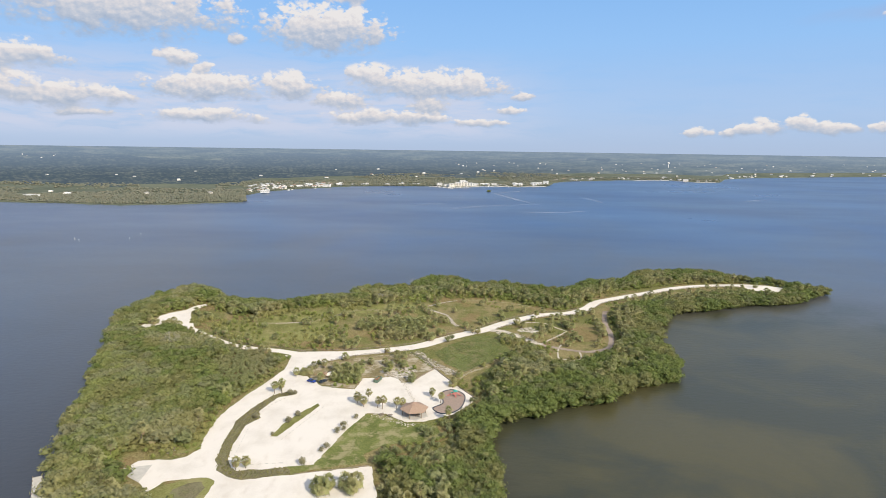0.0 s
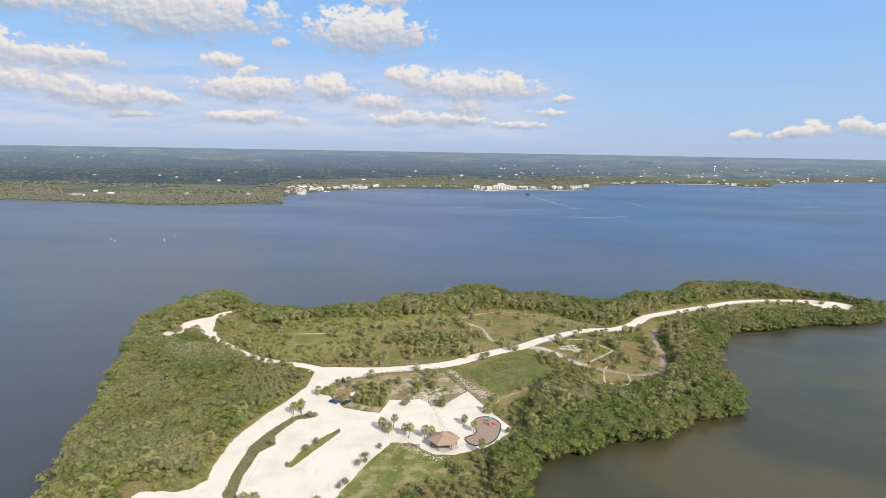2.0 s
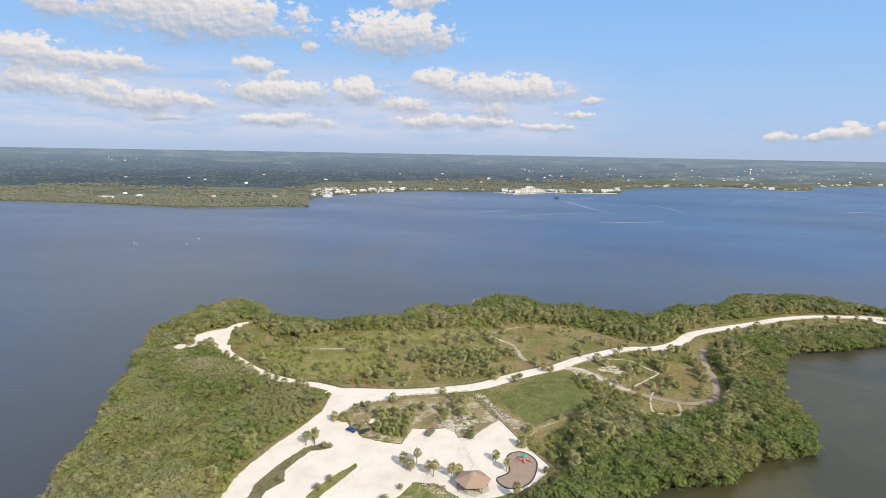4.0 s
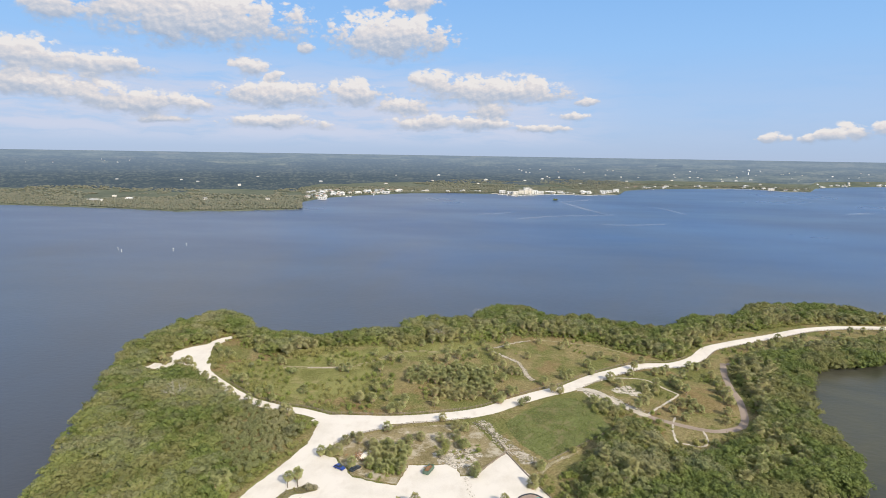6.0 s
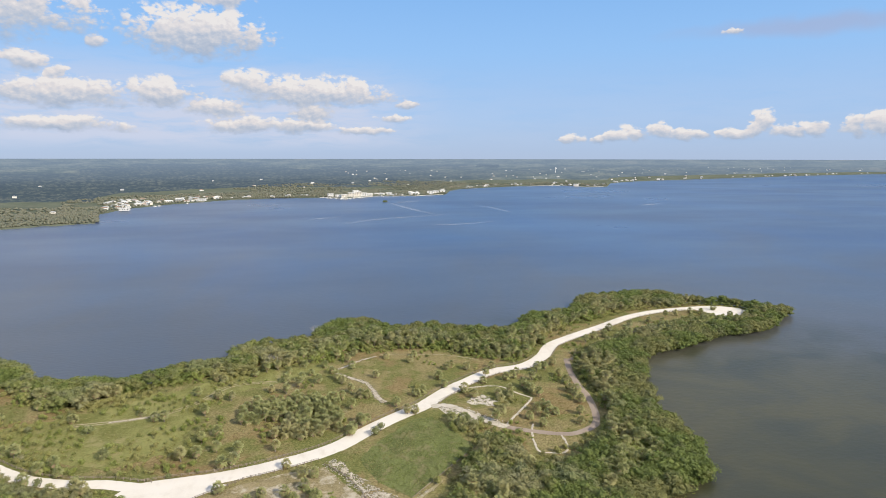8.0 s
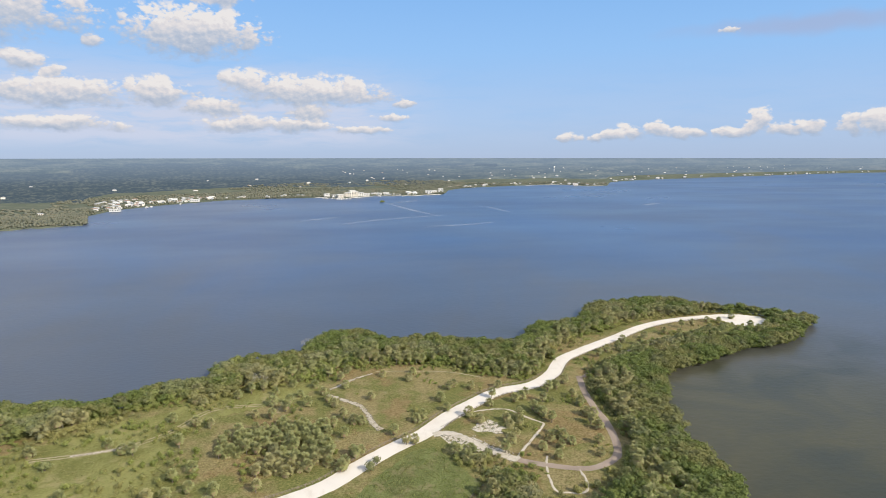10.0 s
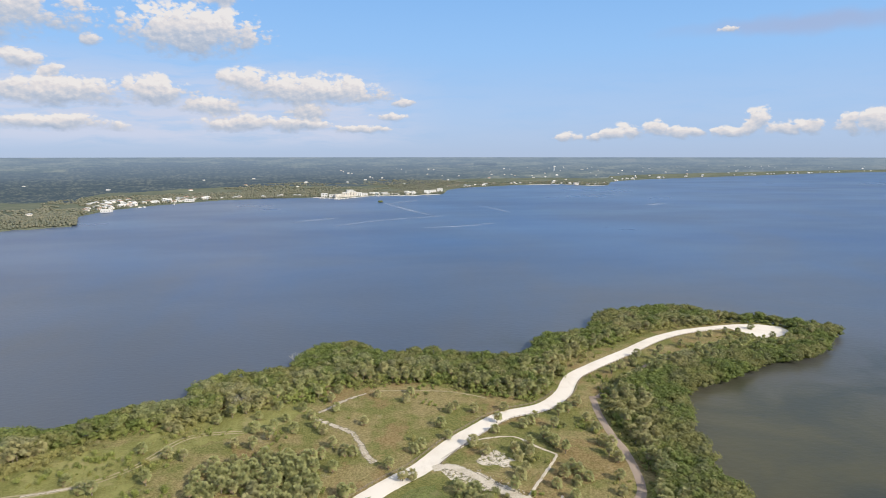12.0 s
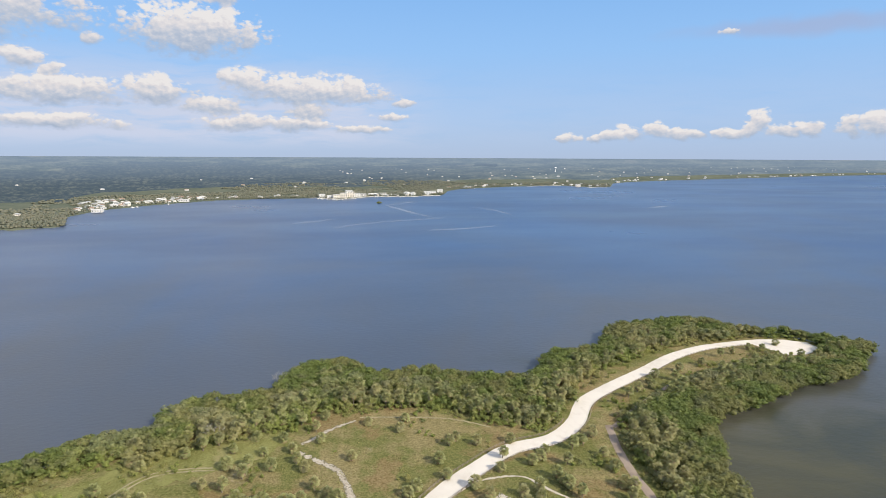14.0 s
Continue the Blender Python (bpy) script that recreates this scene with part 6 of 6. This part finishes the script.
sand_mound(-53.0, 247.5, 3.4, 1.4, 1.2, 60)


def rocks(name, line, count, spread, sizes, label, seed):
    """Loose broken stones strewn along a line."""
    r = np.random.default_rng(seed)
    path = smooth(line, step=0.5)
    kinds = []
    for k in range(4):
        v = ICO[0] * (1 + 0.35 * r.uniform(-1, 1, (len(ICO[0]), 1)))
        kinds.append((v * [1.0, 0.8, 0.55], ICO[1]))
    at = path[r.integers(0, len(path), count)] + r.normal(size=(count, 2)) * spread
    strew(name, kinds, at, ROCK, label, "rubble", sizes, z=GRADE + 0.15)


rocks("rubble_stones", [(-15, 279), (-8, 266), (0, 256), (7, 251)], 240, 1.7, (0.08, 0.30), "pale broken stones strewn along the field", 3)
rocks("rubble_stones", [(8, 246), (12, 252), (17, 257)], 60, 0.8, (0.08, 0.28), "pale broken stones along the path", 4)
rocks("rubble_stones", [(-27, 207), (-22, 203), (-15, 199), (-10, 198)], 110, 0.9, (0.12, 0.40), "pale boulders edging the lawn", 5)
rocks("rubble_stones", [(-17, 238), (-14, 228), (-11, 219)], 90, 0.7, (0.08, 0.26), "grey stones strewn in a line across the sand", 7)
rocks("rubble_stones", [(38, 316), (46, 308), (52, 298)], 160, 1.5, (0.1, 0.35), "small pale stones on bare sand", 6)


def edging(points, label, high=0.5):
    """A dark retaining timber laid along an edge."""
    t = thing("edging", (0, 0, GRADE), label, "edging", "timber edgings")
    line = smooth(points, step=3.0)
    for a, b in zip(line[:-1], line[1:]):
        d = b - a
        bm = bmesh.new()
        box(bm, (float(np.hypot(*d)) - 0.04, 0.26, high), (*((a + b) / 2), high / 2 - 0.05), (0, 0, math.degrees(math.atan2(d[1], d[0]))), bevel=0.03)
        part("timber", bm, TIMBER, t)


edging([(-12, 244), (-8, 250.5), (-4, 257.2)], "dark timber edging of the sand lot")
edging([(-4, 257.2), (4, 242), (15, 223.4)], "timber edging along the eastern lot side")
edging([(38, 283), (25, 269), (11, 254)], "low dark edging of the green field", 0.2)
edging([(-47, 161), (-35, 164.3), (-23, 167.5)], "low kerb between lawn and drive", 0.25)

POST_BM = bmesh.new()
tube(POST_BM, (0, 0, -0.3), (0, 0, 1.05), 0.11, 0.10, 7)
POST = mesh_of("post", POST_BM, TIMBER)
RAIL_BM = bmesh.new()
tube(RAIL_BM, (0, 0, 0), (1, 0, 0), 0.07, 0.06, 6)
RAIL = mesh_of("rail", RAIL_BM, TIMBER)


def fence(points, label, step=2.6):
    """Posts with two rails between them."""
    t = thing("fence", (0, 0, GRADE), label, "fence", "road fences")
    line = smooth(points, step=0.4)
    far = np.r_[0, np.cumsum(np.hypot(*np.diff(line, axis=0).T))]
    marks = np.arange(0, far[-1], step)
    at = np.c_[np.interp(marks, far, line[:, 0]), np.interp(marks, far, line[:, 1])]
    for k, (x, y) in enumerate(at):
        part("post", POST, None, t).location = (x, y, 0)
        if k + 1 < len(at):
            d = at[k + 1] - at[k]
            for z in (0.5, 0.9):
                o = part("rail", RAIL, None, t)
                o.matrix_basis = pose(x, y, z, 0, 0, math.degrees(math.atan2(d[1], d[0]))) @ Matrix.Diagonal((float(np.hypot(*d)), 1, 1, 1))


def beside(points, gap):
    line = smooth(points, step=6.0)
    d = np.gradient(line, axis=0)
    d /= np.linalg.norm(d, axis=1, keepdims=True)
    return [tuple(p) for p in line + np.c_[-d[:, 1], d[:, 0]] * gap]


north_side, south_side = beside(ROAD, 4.5), beside(ROAD, -4.5)
fence([(-67, 253), (-58, 263), (-50, 268.5)] + [p for p in south_side if -48 < p[0] < -12], "weathered post-and-rail fence between road and scrub")
fence([p for p in south_side if 26 < p[0] < 236], "weathered post-and-rail fence along the road")
fence([p for p in north_side if -78 < p[0] < 92], "weathered post-and-rail fence on the meadow side")
fence([p for p in beside(SPUR, -3.6) if p[0] > -135], "post-and-rail fence along the side road")
fence([(-17, 278), (-10, 270), (-6, 262), (-4, 258)], "post-and-rail fence beside the rubble strip")


def jetty():
    t = thing("jetty", (0, 0, 0), "pale timber walkway along the water's edge", "jetty")
    a, b = Vector((-129.0, 155.6, 0)), Vector((-110.5, 128.5, 0))
    d = (b - a).normalized()
    s = Vector((-d.y, d.x, 0))
    turn = math.degrees(math.atan2(d.y, d.x))
    n = int((b - a).length / 0.9)
    for k in range(n):
        bm = bmesh.new()
        c = a + d * (k + 0.5) * 0.9
        box(bm, (0.82, 2.6, 0.09), (c.x, c.y, 1.15), (0, 0, turn), bevel=0.01)
        part("plank", bm, CONCRETE, t)
    for k in range(0, n, 3):
        for q in (-1.2, 1.2):
            c = a + d * k * 0.9 + s * q
            bm = bmesh.new()
            tube(bm, (c.x, c.y, -1.8), (c.x, c.y, 1.6), 0.16, None, 8)
            part("post", bm, TIMBER, t)


jetty()


# concrete wheel stops of the parking ground
STOP_BM = bmesh.new()
box(STOP_BM, (1.1, 0.18, 0.14), (0, 0, 0.08), bevel=0.03)
STOP = mesh_of("wheel_stop", STOP_BM, CONCRETE)


def wheel_stops(points):
    line = smooth(points, step=0.3)
    far = np.r_[0, np.cumsum(np.hypot(*np.diff(line, axis=0).T))]
    for d in np.arange(1.0, far[-1], 2.4):
        x, y = np.interp(d, far, line[:, 0]), np.interp(d, far, line[:, 1])
        u, v = np.interp(d + 0.3, far, line[:, 0]) - x, np.interp(d + 0.3, far, line[:, 1]) - y
        ob = new("wheel_stop", STOP)
        ob.matrix_basis = pose(x, y, GRADE + 0.07, 0, 0, math.degrees(math.atan2(v, u)))
        tagged(ob, "low pale concrete wheel stop on white sand", "wheel stop", "wheel stops")


wheel_stops([(-70, 166), (-71.5, 178), (-73, 192)])
wheel_stops([(-72.5, 205), (-70.5, 213), (-66.5, 220)])
wheel_stops([(-58, 183), (-56, 189), (-53.5, 197), (-48.5, 212)])
wheel_stops([(-66, 165.5), (-58, 167), (-51, 168)])
